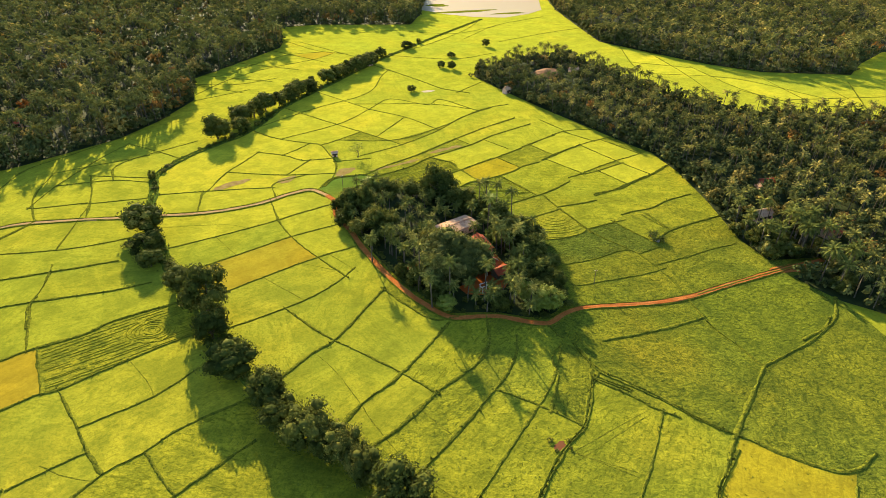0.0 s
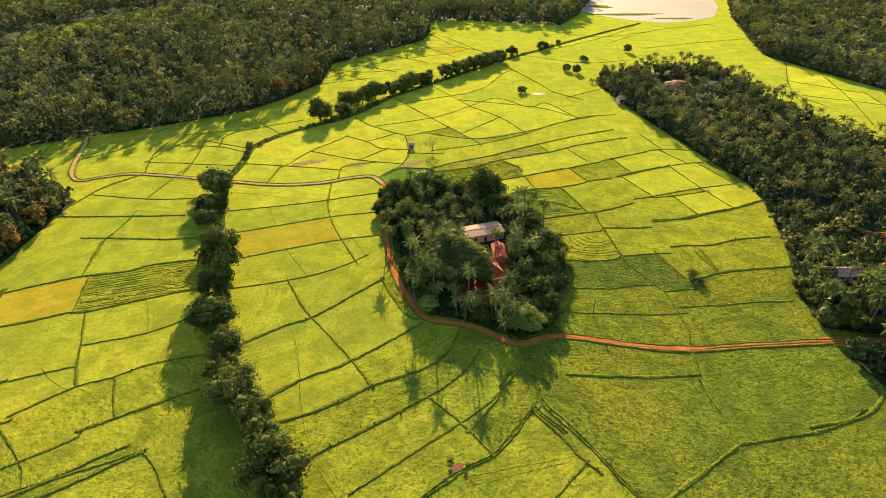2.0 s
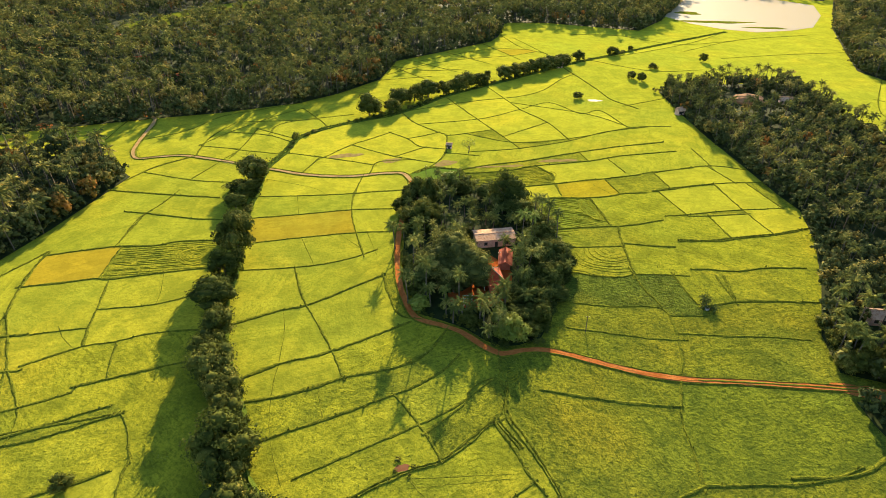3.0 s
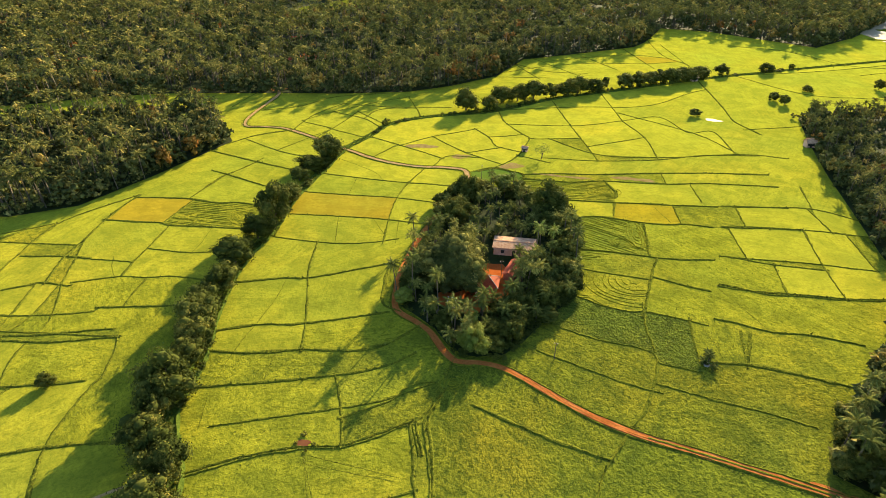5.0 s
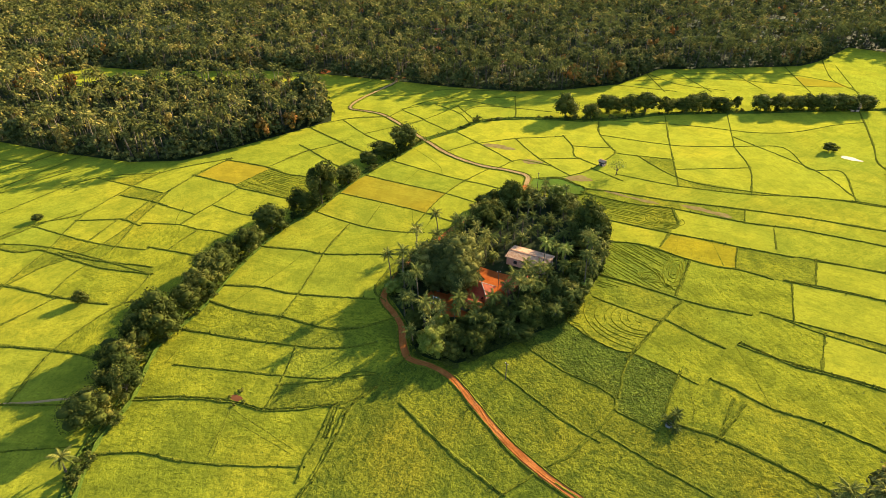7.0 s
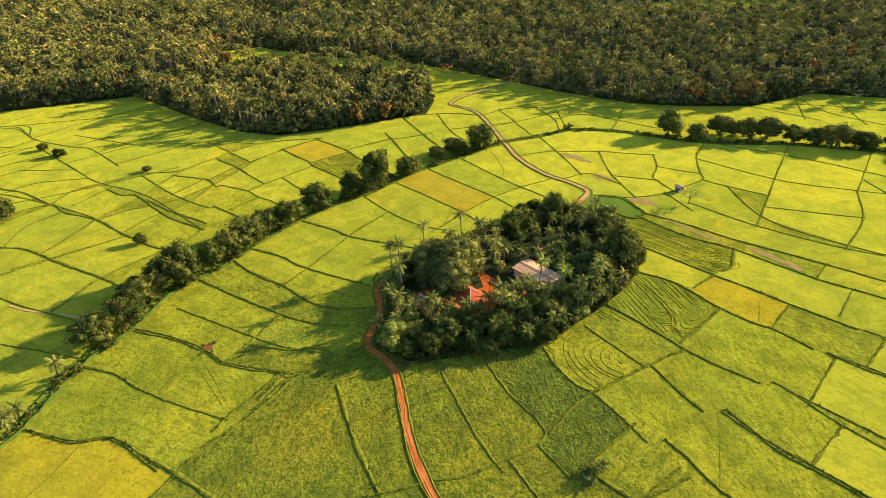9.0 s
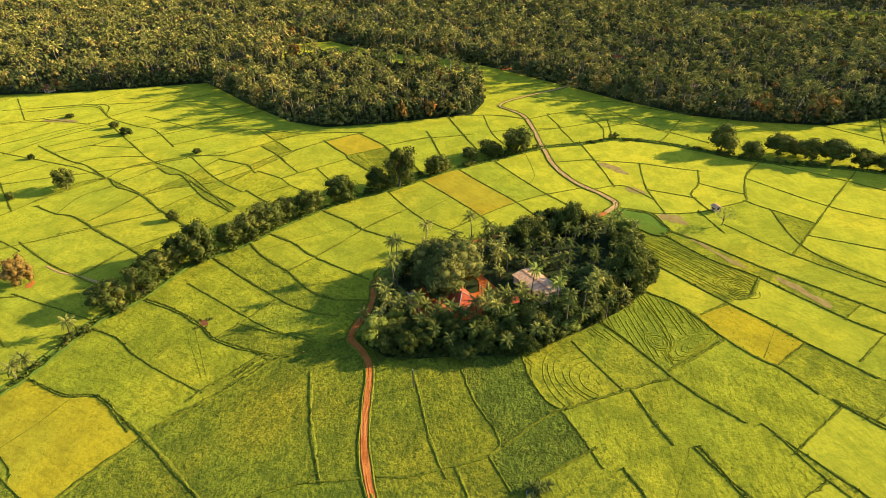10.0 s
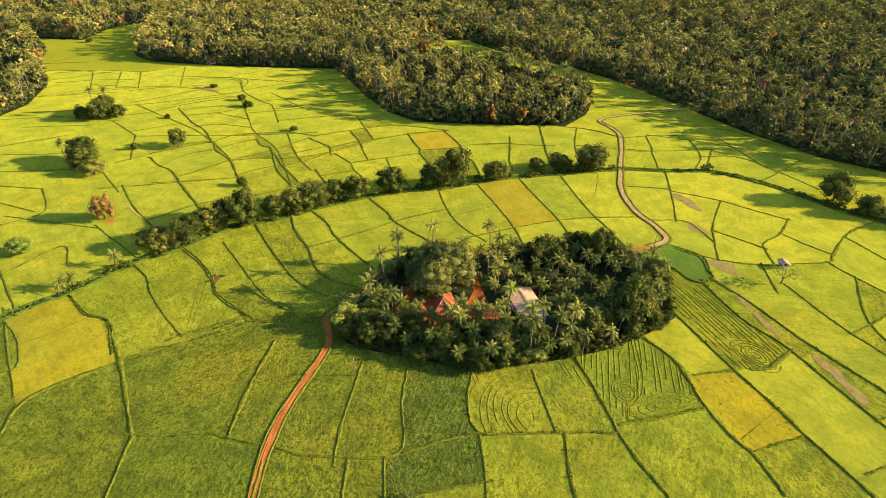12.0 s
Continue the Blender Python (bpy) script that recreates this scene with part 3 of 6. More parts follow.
bund(1, (-162.4, -60.7), (-170.7, -9.8), (-157.4, 16.4))
bund(1, (-54.4, 3.7), (-82.4, 18.7))
bund(1, (-21.7, 10.6), (-31.1, 25.7), (-40.2, 39.3))
bund(1, (-59.1, 30.8), (-67.0, 47.6), (-82.6, 60.9))
bund(1, (-52.7, 23.8), (-67.7, 40.9), (-85.5, 53.7))
bund(1, (-132.3, 15.2), (-140.3, 32.9))
bund(1, (-95.5, -79.3), (-83.1, -38.1), (-77.2, -18.8))
bund(1, (-102.3, -29.3), (-100.8, -4.1))
bund(1, (-90.0, -135.4), (-122.1, -104.1))
bund(1, (-44.4, -126.9), (-68.1, -94.6))
bund(1, (-99.6, -200.6), (-128.5, -187.1), (-138.8, -146.2))
bund(1, (21.3, -16.3), (13.9, 23.7))
bund(1, (46.9, 20.4), (27.7, 22.3), (35.3, 34.9))
bund(1, (45.6, 17.9), (57.8, 43.1))
bund(1, (15.0, -28.3), (14.5, -9.3))
bund(2, (-126.4, 95.6), (-115.4, 106.7), (-109.8, 111.5), (-99.8, 117.6), (-93.9, 124.1), (-76.9, 134.3))
bund(2, (-115.7, 80.6), (-104.2, 90.4), (-99.4, 95.0), (-94.7, 97.3), (-85.8, 105.2), (-83.1, 107.7), (-76.6, 113.5), (-65.5, 121.7))
bund(2, (-64.6, 104.3), (-58.5, 110.9))
bund(1, (-109.6, 112.4), (-97.7, 95.1))
bund(1, (-123.1, 131.1), (-110.8, 109.7))
bund(1, (3.9, 69.6), (13.0, 84.6), (22.6, 100.8), (27.7, 116.0))
bund(1, (-4.3, 98.5), (7.8, 111.9), (8.3, 127.7))
bund(1, (35.8, 70.5), (41.8, 81.6), (47.2, 93.6))
bund(1, (8.5, 99.5), (19.7, 93.9), (28.7, 88.0))
bund(0, (49.7, 64.0), (59.8, 60.4), (67.5, 56.3))
bund(1, (73.9, 159.1), (84.6, 164.5), (94.6, 168.6))
bund(2, (54.0, 75.6), (60.8, 86.5), (69.0, 97.5), (77.0, 108.5))
bund(2, (77.0, 108.5), (85.0, 113.0), (97.0, 120.5), (104.6, 128.6))
bund(2, (88.0, 81.7), (81.3, 77.5), (74.9, 78.1), (61.5, 85.8))
bund(3, (61.5, 85.8), (55.0, 90.2), (48.3, 96.3), (40.8, 102.2), (35.0, 106.5), (30.6, 116.2))
bund(2, (38.3, 117.2), (48.3, 120.0), (59.1, 123.6), (69.4, 127.9))
bund(1, (77.2, 106.7), (73.6, 115.8), (70.0, 123.4), (68.1, 132.7), (67.6, 136.5))
bund(1, (66.9, 138.9), (66.5, 144.6), (63.8, 152.7), (61.2, 159.3), (58.5, 163.2), (54.4, 163.2), (45.9, 158.5), (37.4, 155.2), (32.6, 153.8))
bund(1, (66.2, 152.9), (64.2, 151.8), (57.3, 148.9), (45.7, 145.4), (36.3, 142.5))
bund(1, (60.2, 161.5), (69.4, 166.4))
bund(1, (45.8, 177.4), (53.0, 181.2), (61.5, 184.8))
bund(2, (47.6, 175.2), (43.8, 183.5), (38.4, 194.8), (34.0, 205.7))
bund(2, (38.6, 194.9), (47.4, 197.8), (54.5, 200.9))
bund(1, (22.2, 182.8), (30.4, 187.6), (39.0, 193.1))
bund(2, (12.9, 191.2), (24.2, 199.7), (33.9, 205.7), (37.0, 208.2), (42.2, 213.2), (47.1, 218.2))
bund(2, (31.4, 205.3), (24.6, 215.0), (18.3, 223.2))
bund(2, (-3.7, 203.8), (4.7, 215.4), (14.8, 221.1), (18.3, 223.2), (25.4, 229.0), (28.7, 233.2), (36.9, 238.6))
bund(2, (-16.9, 212.9), (1.9, 229.0), (12.1, 238.4), (18.5, 243.7), (24.9, 249.7), (30.6, 254.8))
bund(1, (8.0, 220.0), (2.5, 228.8))
bund(0, (25.2, 230.4), (13.1, 237.8))
bund(1, (27.3, 233.1), (18.5, 243.3))
bund(1, (56.5, 184.1), (60.8, 177.8), (65.6, 171.1))
bund(1, (68.7, 188.8), (75.5, 177.1))
bund(0, (58.8, 184.4), (68.4, 177.3))
bund(1, (-78.0, -145.9), (-103.7, -129.8), (-120.5, -106.9), (-135.0, -80.5), (-145.7, -65.8))
bund(1, (-60.3, -123.2), (-75.3, -98.9))
bund(1, (-97.1, -84.7), (-112.7, -76.1), (-131.3, -68.1))
bund(1, (-122.8, -182.2), (-140.8, -159.8), (-150.9, -130.1), (-174.3, -118.4))
bund(1, (-129.5, -210.6), (-172.1, -208.6), (-196.4, -204.8))
bund(1, (-75.9, -74.3), (-87.3, -62.3), (-107.3, -53.9), (-129.7, -37.8))
bund(1, (-142.3, -43.3), (-162.1, -29.0), (-187.6, -3.9))
bund(1, (-147.0, -94.5), (-158.2, -63.1), (-144.2, -44.9))
bund(1, (-119.4, -103.4), (-148.3, -132.3))
bund(1, (-107.9, -159.7), (-123.9, -139.7), (-133.6, -121.3))
bund(1, (-44.9, -101.1), (-61.0, -72.9))
bund(1, (-105.1, -126.8), (-135.4, -161.2))
bund(1, (-113.9, -115.9), (-143.0, -144.2))
bund(1, (-134.5, -84.6), (-169.2, -114.5))
bund(1, (27.4, 169.2), (36.6, 171.2), (43.6, 174.4), (46.1, 177.5))
bund(1, (-95.8, 98.1), (-85.2, 87.2), (-77.4, 78.8), (-72.1, 74.0))
bund(1, (-83.6, 85.8), (-71.6, 95.0), (-65.0, 104.1))
bund(1, (-89.0, 69.9), (-83.3, 75.1), (-77.9, 79.5))
bund(1, (-78.8, 61.8), (-72.0, 73.9), (-66.4, 79.1), (-61.1, 86.1), (-50.0, 94.1))
bund(2, (-60.4, 63.6), (-55.2, 69.4), (-49.6, 76.2), (-43.3, 83.1))
bund(1, (-65.5, 79.3), (-60.1, 73.7), (-55.2, 69.4))
bund(0, (-82.4, 107.2), (-74.3, 99.6), (-70.8, 95.0))
bund(0, (-85.9, 75.8), (-79.6, 73.4), (-73.1, 72.3))
bund(1, (57.7, 37.5), (69.1, 56.3), (79.5, 74.1))
bund(2, (33.7, 102.6), (40.4, 98.2), (45.3, 94.1), (50.3, 91.1))
bund(0, (25.0, 80.9), (36.8, 76.3))
bund(0, (24.9, 81.5), (42.2, 92.3))

TRACK_EAST = [(230, 185), (150, 168), (114, 157), (101, 152), (96, 149.9), (86.5, 145.8), (76.5, 141.2), (71, 138.6), (66.4, 136.8), (60, 135.0), (54, 133.9), (45, 132.8), (39, 132.2), (34.4, 131), (30, 128.4), (25.4, 124.4), (19.7, 125), (12.5, 127), (6, 127), (-1.6, 126.6),
              (-8.6, 132), (-16, 140), (-23.4, 150.4), (-31, 163), (-37.5, 176)]
TRACK_MID = [(-37.5, 176), (-43, 184), (-45.5, 191), (-47, 198), (-50.8, 203.2)]
TRACK_WEST = [(-50.8, 203.2), (-58.2, 208), (-65, 204.6), (-77.4, 194.4), (-93.3, 187.7), (-113.4, 184.3), (-135, 181.5), (-155.8, 177.7), (-166, 171), (-173, 164.6), (-181, 168), (-190, 177), (-209.7, 201.3), (-217.6, 206.8), (-238.7, 215), (-270, 240)]
CANAL = [(130, 12), (70, 38), (53.3, 44), (45.2, 47.5), (31.6, 50.2), (21.2, 53.3), (12, 59), (-5.5, 65), (-18.8, 77), (-37.7, 90), (-54.4, 105.3), (-67.3, 123), (-85, 142), (-99, 162.8), (-113, 183.6),
         (-119.6, 202.9), (-126.5, 220.8), (-122.4, 240.5), (-113.2, 258), (-106, 270), (-101, 290), (-97, 315), (-88, 340), (-78, 366), (-64, 405), (-50, 440), (-37, 467), (-22, 500), (0, 545), (25, 595)]

# fields: the valley cut along the banks, tracks and canal
cut_v, cut_e = [], []


def cut(pts):
    base = len(cut_v)
    cut_v.extend(Vector(p) for p in pts)
    cut_e.extend((base + k, base + k + 1) for k in range(len(pts) - 1))


for size, pts in BUNDS:
    if size:
        # run on past both ends, so that the fields close
        ends = []
        for a, b in ((pts[1], pts[0]), (pts[-2], pts[-1])):
            d = Vector(b) - Vector(a)
            ends.append(tuple(Vector(b) + d.normalized() * (4 + 0.014 * Vector(b).length)))
        cut([ends[0], *pts, ends[1]])
for pts in (TRACK_EAST, TRACK_MID, TRACK_WEST, CANAL):
    cut(pts)
for poly in (WEST, SOUTH, EAST, ISLAND, NORTHEAST):
    cut(list(poly) + [poly[0]])
cut([(112, 136), (118, 100), (105, 60), (80, 20), (70, -60), (60, -120)])
for gap in ([(-168, -250), (-203, -254)], [(-284, -256), (-288, -264)], [(600, 285), (600, 520)], [(108, 800), (100, 830)], [(-30, 830), (-36, 830)]):
    cut(gap)
cut([(-800, -600), (800, -600), (800, 1200), (-800, 1200), (-800, -600)])
from mathutils import geometry
tv, te, tf, _, oe, _ = geometry.delaunay_2d_cdt(cut_v, cut_e, [], 0, 0.05)
walls = {tuple(sorted(e)) for e, src in zip(te, oe) if src}
owner = {}
near = {}
for k, f in enumerate(tf):
    for a, b in zip(f, f[1:] + f[:1]):
        key = tuple(sorted((a, b)))
        if key in owner:
            if key not in walls:
                near.setdefault(k, []).append(owner[key])
                near.setdefault(owner[key], []).append(k)
        else:
            owner[key] = k
seen = set()
groups = []
for k in range(len(tf)):
    if k in seen:
        continue
    stack, grp = [k], []
    seen.add(k)
    while stack:
        q = stack.pop()
        grp.append(q)
        for o in near.get(q, ()):
            if o not in seen:
                seen.add(o)
                stack.append(o)
    groups.append(grp)

bund(1, (57.4, 164.6), (54.6, 167.8), (51.6, 170.4), (48.0, 175.0), (44.0, 180.8))
bund(1, (63.4, 154.7), (68.3, 156.8), (72.9, 158.8), (76.9, 161.2))

# fields whose crop differs from the bright young rice, by a place inside each
TINTS = [
    ("rough", 53, 130),
    ("rough", 56, 113),
    ("rough", 62, 106),
    ("rough", 94, 113),
    ("rough", 42, 153),
    ("rough", 54, 174),
    ("rough", 39, 168),
    ("rough", 74, 101),
    ("green", 78, 169),
    ("green", 78, 153),
    ("green", 50, 143),
    ("green", 25, 107),
    ("green", 7, 81),
    ("green", 1, 73),
    ("green", 17, 78),
    ("green", -92, 109),
    ("green", 12, 74),
    ("mid", 85, 192),
    ("mid", 66, 180),
    ("green", 30, 111),
    ("green", -8, 66),
    ("ripe", -114, 96),
    ("ripe", -112, 90),
    ("deep", -44, 214),
    ("mid", 51, 186),
    ("green", 52, 145),
    ("green", 48, 154),
    ("green", 64, 109),
    ("green", 78, 123),
    ("green", 81, 90),
    ("mid", 43, 208),
    ("mid", 35, 216),
    ("mid", 37, 187),
    ("green", 56, 136),
    ("green", 68, 150),
    ("green", 1, 78),
    ("rough", 48, 166),
    ("rough", 61, 172),
    ("ripe", -117, 95),
    ("ripe", -65, 154),
    ("furrow", 13, 207),
    ("furrow", 25, 193),
    ("furrow", 36, 181),
    ("rough", 54, 168),
    ("rough", 64, 166),
    ("green", 49, 84),
    ("green", 57, 106),
    ("green", 54, 126),
    ("green", 45, 148),
    ("green", 52, 138),
    ("green", 72, 161),
    ("green", 85, 172),
    ("mid", 89, 191),
    ("green", 64, 146),
    ("green", 57, 174),
    ("ripe", -110, 439),
    ("furrow", -11.6, 229),
    ("furrow", -90, 117),
    ("furrow", 30, 188),
    ("rough", 51.3, 173.9),
    ("rough", 42.5, 170.2),
    ("rough", 58.2, 172.8),
    ("gold", 64.6, 69.0),
    ("gold", 70.3, 68.0),
    ("gold", 59.9, 69.8),
    ("ripe", -108.5, 102.8),
    ("ripe", -106.1, 97.1),
    ("rough", 57, 172.7),
    ("mid", 66, 181),
    ("mid", 80, 190),
    ("bright", 74, 202.7),
    ("bright", 83.4, 214.6),
    ("mid", 50.5, 190),
    ("green", 45.4, 157.7),
    ("mid", 46.6, 148),
    ("bright", 10, 228),
    ("mid", 27.6, 224),
    ("gold", 16.8, 240),
    ("mid", 28, 243),
    ("gold", 61.6, 66),
    ("gold", 70, 72),
    ("rough", 55.4, 170),
    ("mid", 42, 200),
    ("mid", 30, 214),
    ("rough", 50, 175),
    ("furrow", 35.0, 179.3),
    ("furrow", 25.6, 191.9),
    ("furrow", 12.6, 207.3),
    ("rough", 51.3, 170.5),
    ("rough", 60.1, 171.8),
    ("gold", 64.1, 67.7),
    ("gold", 61.8, 56.0),
    ("mid", -52.1, 47.8),
    ("green", 47.3, 165.8),
    ("green", 41.3, 164.7),
    ("green", 53.6, 164.0),
    ("rough", 55.5, 176.5),
    ("rough", 57.4, 170.0),
    ("green", 48.2, 148.2),
    ("green", 50.4, 155.5),
    ("green", 55.1, 119.4),
    ("green", 62.9, 123.7),
    ("green", 66.3, 131.4),
    ("green", 69.5, 171.2),
    ("green", 85.1, 171.1),
    ("tall", 74, 202.7),
    ("tall", 83.4, 214.6),
    ("tall", 41.7, 65.2),
    ("tall", 46.2, 59.8),
    ("tall", 32.4, 76.5),
    ("tall", 25.9, 60.4),
    ("tall", 40.2, 88.8),
    ("tall", 20.9, 93.2),
    ("tall", 8.5, 82.3),
    ("tall", 31.5, 95.1),
    ("tall", -64.9, 64.3),
    ("tall", -62.1, 74),
    ("tall", -48, 50.3),
    ("tall", 7.2, 96),
    ("tall", -2.6, 104.5),
]
rng = np.random.default_rng(7)
WORDS = {"bright": "bright yellow-green field of young rice", "gold": "yellowing field of rice beside the bank", "light": "light yellow-green field of young rice", "mid": "yellow-green field of standing rice", "green": "mid-green field of standing rice", "deep": "deep green flooded field of rice seedlings",
         "ripe": "ripening golden yellow rice field", "tall": "tall yellow-green field of combed rice", "rough": "rough dark green field of uneven rice", "furrow": "rice field combed into curving wheel rows"}
ROUGH, FURROWED, corners = [], [], []
for grp in groups:
    tri = np.array([[tv[i] for i in tf[k]] for k in grp])
    a = tri[:, 1] - tri[:, 0]
    b = tri[:, 2] - tri[:, 0]
    area = 0.5 * np.abs(a[:, 0] * b[:, 1] - a[:, 1] * b[:, 0])
    total = area.sum()
    cen = tri.mean(1)
    mid = (cen * area[:, None]).sum(0) / total
    if total < 12:
        corners.extend(tri)
        continue
    if total > 260000:
        continue
    big = cen[area.argmax()]
    if any(inside(p, big[:1], big[1:])[0] for p in (WEST, SOUTH, SOUTHWEST, EAST, NORTHEAST, NORTH, ISLAND)):
        continue
    # near fields duller, far ones brighter: backlit glow put into the crop colour
    near_dim = np.hypot(mid[0] - 72, mid[1] - 96) < 76 or (10 < mid[0] and 50 < mid[1] < 105)
    kind = "mid" if near_dim else "bright" if mid[1] > 165 and mid[0] > -110 and total < 4000 else "light"
    for tk, x, y in TINTS:
        if tk == "gold" and total > 3000:
            continue
        s0 = (tri[:, 1, 0] - tri[:, 0, 0]) * (y - tri[:, 0, 1]) - (tri[:, 1, 1] - tri[:, 0, 1]) * (x - tri[:, 0, 0])
        s1 = (tri[:, 2, 0] - tri[:, 1, 0]) * (y - tri[:, 1, 1]) - (tri[:, 2, 1] - tri[:, 1, 1]) * (x - tri[:, 1, 0])
        s2 = (tri[:, 0, 0] - tri[:, 2, 0]) * (y - tri[:, 2, 1]) - (tri[:, 0, 1] - tri[:, 2, 1]) * (x - tri[:, 2, 0])
        if np.any(((s0 >= 0) & (s1 >= 0) & (s2 >= 0)) | ((s0 <= 0) & (s1 <= 0) & (s2 <= 0))):
            kind = tk
    # the long way of the field, along which it is sown
    dev = cen - mid
    cov = (dev * area[:, None]).T @ dev / total + np.eye(2) * 1e-3
    ev, ew = np.linalg.eigh(cov)
    turn = math.atan2(ew[1, 1], ew[0, 1]) + rng.normal(0, 0.06)
    if kind in ("bright", "light", "mid") and ev[0] ** 0.5 < 1.4 and np.hypot(mid[0] - 20, mid[1] - 130) < 160:
        kind = "mid"
    if kind not in ("deep", "bright", "light", "ripe"):
        ROUGH.append((kind, tri, area))
    if kind == "furrow":
        FURROWED.append((tri, mid, turn))
    used = sorted({i for k in grp for i in tf[k]})
    idx = {v: n for n, v in enumerate(used)}
    c, s = math.cos(-turn), math.sin(-turn)
    verts = [((tv[i][0] - mid[0]) * c - (tv[i][1] - mid[1]) * s, (tv[i][0] - mid[0]) * s + (tv[i][1] - mid[1]) * c, 0.0) for i in used]
    faces = []
    for k in grp:
        f = [idx[i] for i in tf[k]]
        p, q, r = (verts[i] for i in f)
        faces.append(f if (q[0] - p[0]) * (r[1] - p[1]) - (q[1] - p[1]) * (r[0] - p[0]) > 0 else f[::-1])
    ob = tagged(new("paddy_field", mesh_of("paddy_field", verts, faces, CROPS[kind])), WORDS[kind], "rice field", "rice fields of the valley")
    ob.matrix_world = pose(mid[0], mid[1], 0.10, 0, 0, math.degrees(turn))

# slivers between crossing banks are grown over
cv = [(x, y, 0.11) for t0 in corners for x, y in t0]
cf = []
for k in range(len(corners)):
    (x0, y0), (x1, y1), (x2, y2) = corners[k]
    up = (x1 - x0) * (y2 - y0) - (y1 - y0) * (x2 - x0) > 0
    cf.append((3 * k, 3 * k + 1, 3 * k + 2) if up else (3 * k, 3 * k + 2, 3 * k + 1))
tagged(new("corner_grass", mesh_of("corner_grass", cv, cf, LUSH)), "rough grass where field banks meet", "grass", kind="stuff")

BANK = {0: (0.24, 0.14), 1: (0.34, 0.27), 2: (0.48, 0.33), 3: (0.75, 0.36)}
tuft_at = []
rng = np.random.default_rng(3)
for size, pts in BUNDS:
    wd, h = BANK[size]
    close = min(math.hypot(q[0] - 55, q[1] - 125) for q in pts) < 190
    line = smooth_line(pts, 1.1 if close else 2.2)
    line = line + (rng.random(line.shape) - 0.5) * 0.22 * (1 if size else 0.5)
    if size == 0:
        sec = [(-wd / 2, 0.11), (0, 0.13), (wd / 2, 0.11)]
    elif size == 3:
        sec = [(-wd * 0.9, 0.08), (-wd * 0.6, h * 0.8), (-wd * 0.3, h * 0.7), (0, 0.105), (wd * 0.3, h * 0.7), (wd * 0.6, h * 0.9), (wd * 0.9, 0.08)]
    else:
        sec = [(-wd, 0.08), (-wd * 0.55, h * 0.8), (0, h), (wd * 0.55, h * 0.75), (wd, 0.08)]
    v, f = ribbon(line, sec, rng, 0.16 if size else 0.1, 0.45 if size else 0.3)
    label = "narrow trodden footpath line across the rice" if size == 0 else "low grassy earth bank between rice fields" if size < 3 else "wide overgrown bank with a ditch between rice fields"
    tagged(new("field_bank", mesh_of("field_bank", v, f, BUND)), label, "field bank", "banks between the rice fields")
    if size:
        for q in line:
            for _ in range(1 + size if rng.random() < 0.75 else 0):
                tuft_at.append((q[0] + rng.normal(0, wd * 0.4), q[1] + rng.normal(0, wd * 0.4), rng.uniform(0.16, 0.30 + 0.09 * size) * (1.6 if rng.random() < 0.06 else 1)))


def tufts(name, places, mat, label, spread=0.45):
    """Small clumps of grass blades, all in one mesh."""
    p = np.array(places)
    n = len(p)
    r = np.random.default_rng(11)
    blades = 3
    verts = np.zeros((n, blades, 3, 3))
    for b in range(blades):
        a = r.random(n) * 6.283
        wdt = p[:, 2] * spread
        verts[:, b, 0] = np.stack([p[:, 0] - np.cos(a) * wdt, p[:, 1] - np.sin(a) * wdt, np.full(n, 0.08)], 1)
        verts[:, b, 1] = np.stack([p[:, 0] + np.cos(a) * wdt, p[:, 1] + np.sin(a) * wdt, np.full(n, 0.08)], 1)
        verts[:, b, 2] = np.stack([p[:, 0] + r.normal(0, 0.2, n), p[:, 1] + r.normal(0, 0.2, n), 0.1 + p[:, 2]], 1)
    verts = verts.reshape(-1, 3)
    tagged(new(name, fast_mesh(name, verts, np.arange(len(verts)).reshape(-1, 3), mat)), label, "grass", kind="stuff")


tufts("bank_grass", tuft_at, TUFT, "dark green grass tufts on the field banks")


# uneven clumps and gaps in the standing rice
found = []
rng = np.random.default_rng(17)
ph = rng.random((8, 3)) * 6.283
for kind, tri, area in ROUGH:
    if np.hypot(*(tri.mean((0, 1)) - np.array([60.0, 125.0]))) > 150:
        continue
    n = min(30000, int(area.sum() * {"rough": 7.0, "green": 1.6, "mid": 0.5, "furrow": 0.4}.get(kind, 0.5)))
    pick = rng.choice(len(area), n, p=area / area.sum())
    u, v = rng.random(n), rng.random(n)
    flip = u + v > 1
    u[flip], v[flip] = 1 - u[flip], 1 - v[flip]
    t0 = tri[pick]
    at = t0[:, 0] + (t0[:, 1] - t0[:, 0]) * u[:, None] + (t0[:, 2] - t0[:, 0]) * v[:, None]
    at = at[np.hypot(at[:, 0] - 60, at[:, 1] - 125) < 130]
    wave = sum(np.sin(at[:, 0] * 0.9 * math.cos(k) * (1 + 0.4 * k) + at[:, 1] * 0.9 * math.sin(k) * (1 + 0.4 * k) + ph[k, 0]) for k in range(8))
    slow = sum(np.sin(at[:, 0] * 0.12 * math.cos(2 * k) + at[:, 1] * 0.12 * math.sin(2 * k) + ph[k, 1]) for k in range(4))
    at = at[wave * 0.6 + slow * 0.6 + rng.normal(0, 2.2, len(at)) > 1.2]
    found.append(np.column_stack([at, rng.uniform(0.06, 0.17, len(at))]))
tufts("rice_clumps", np.concatenate(found), CLUMP, "uneven clumps of standing rice", 1.0)

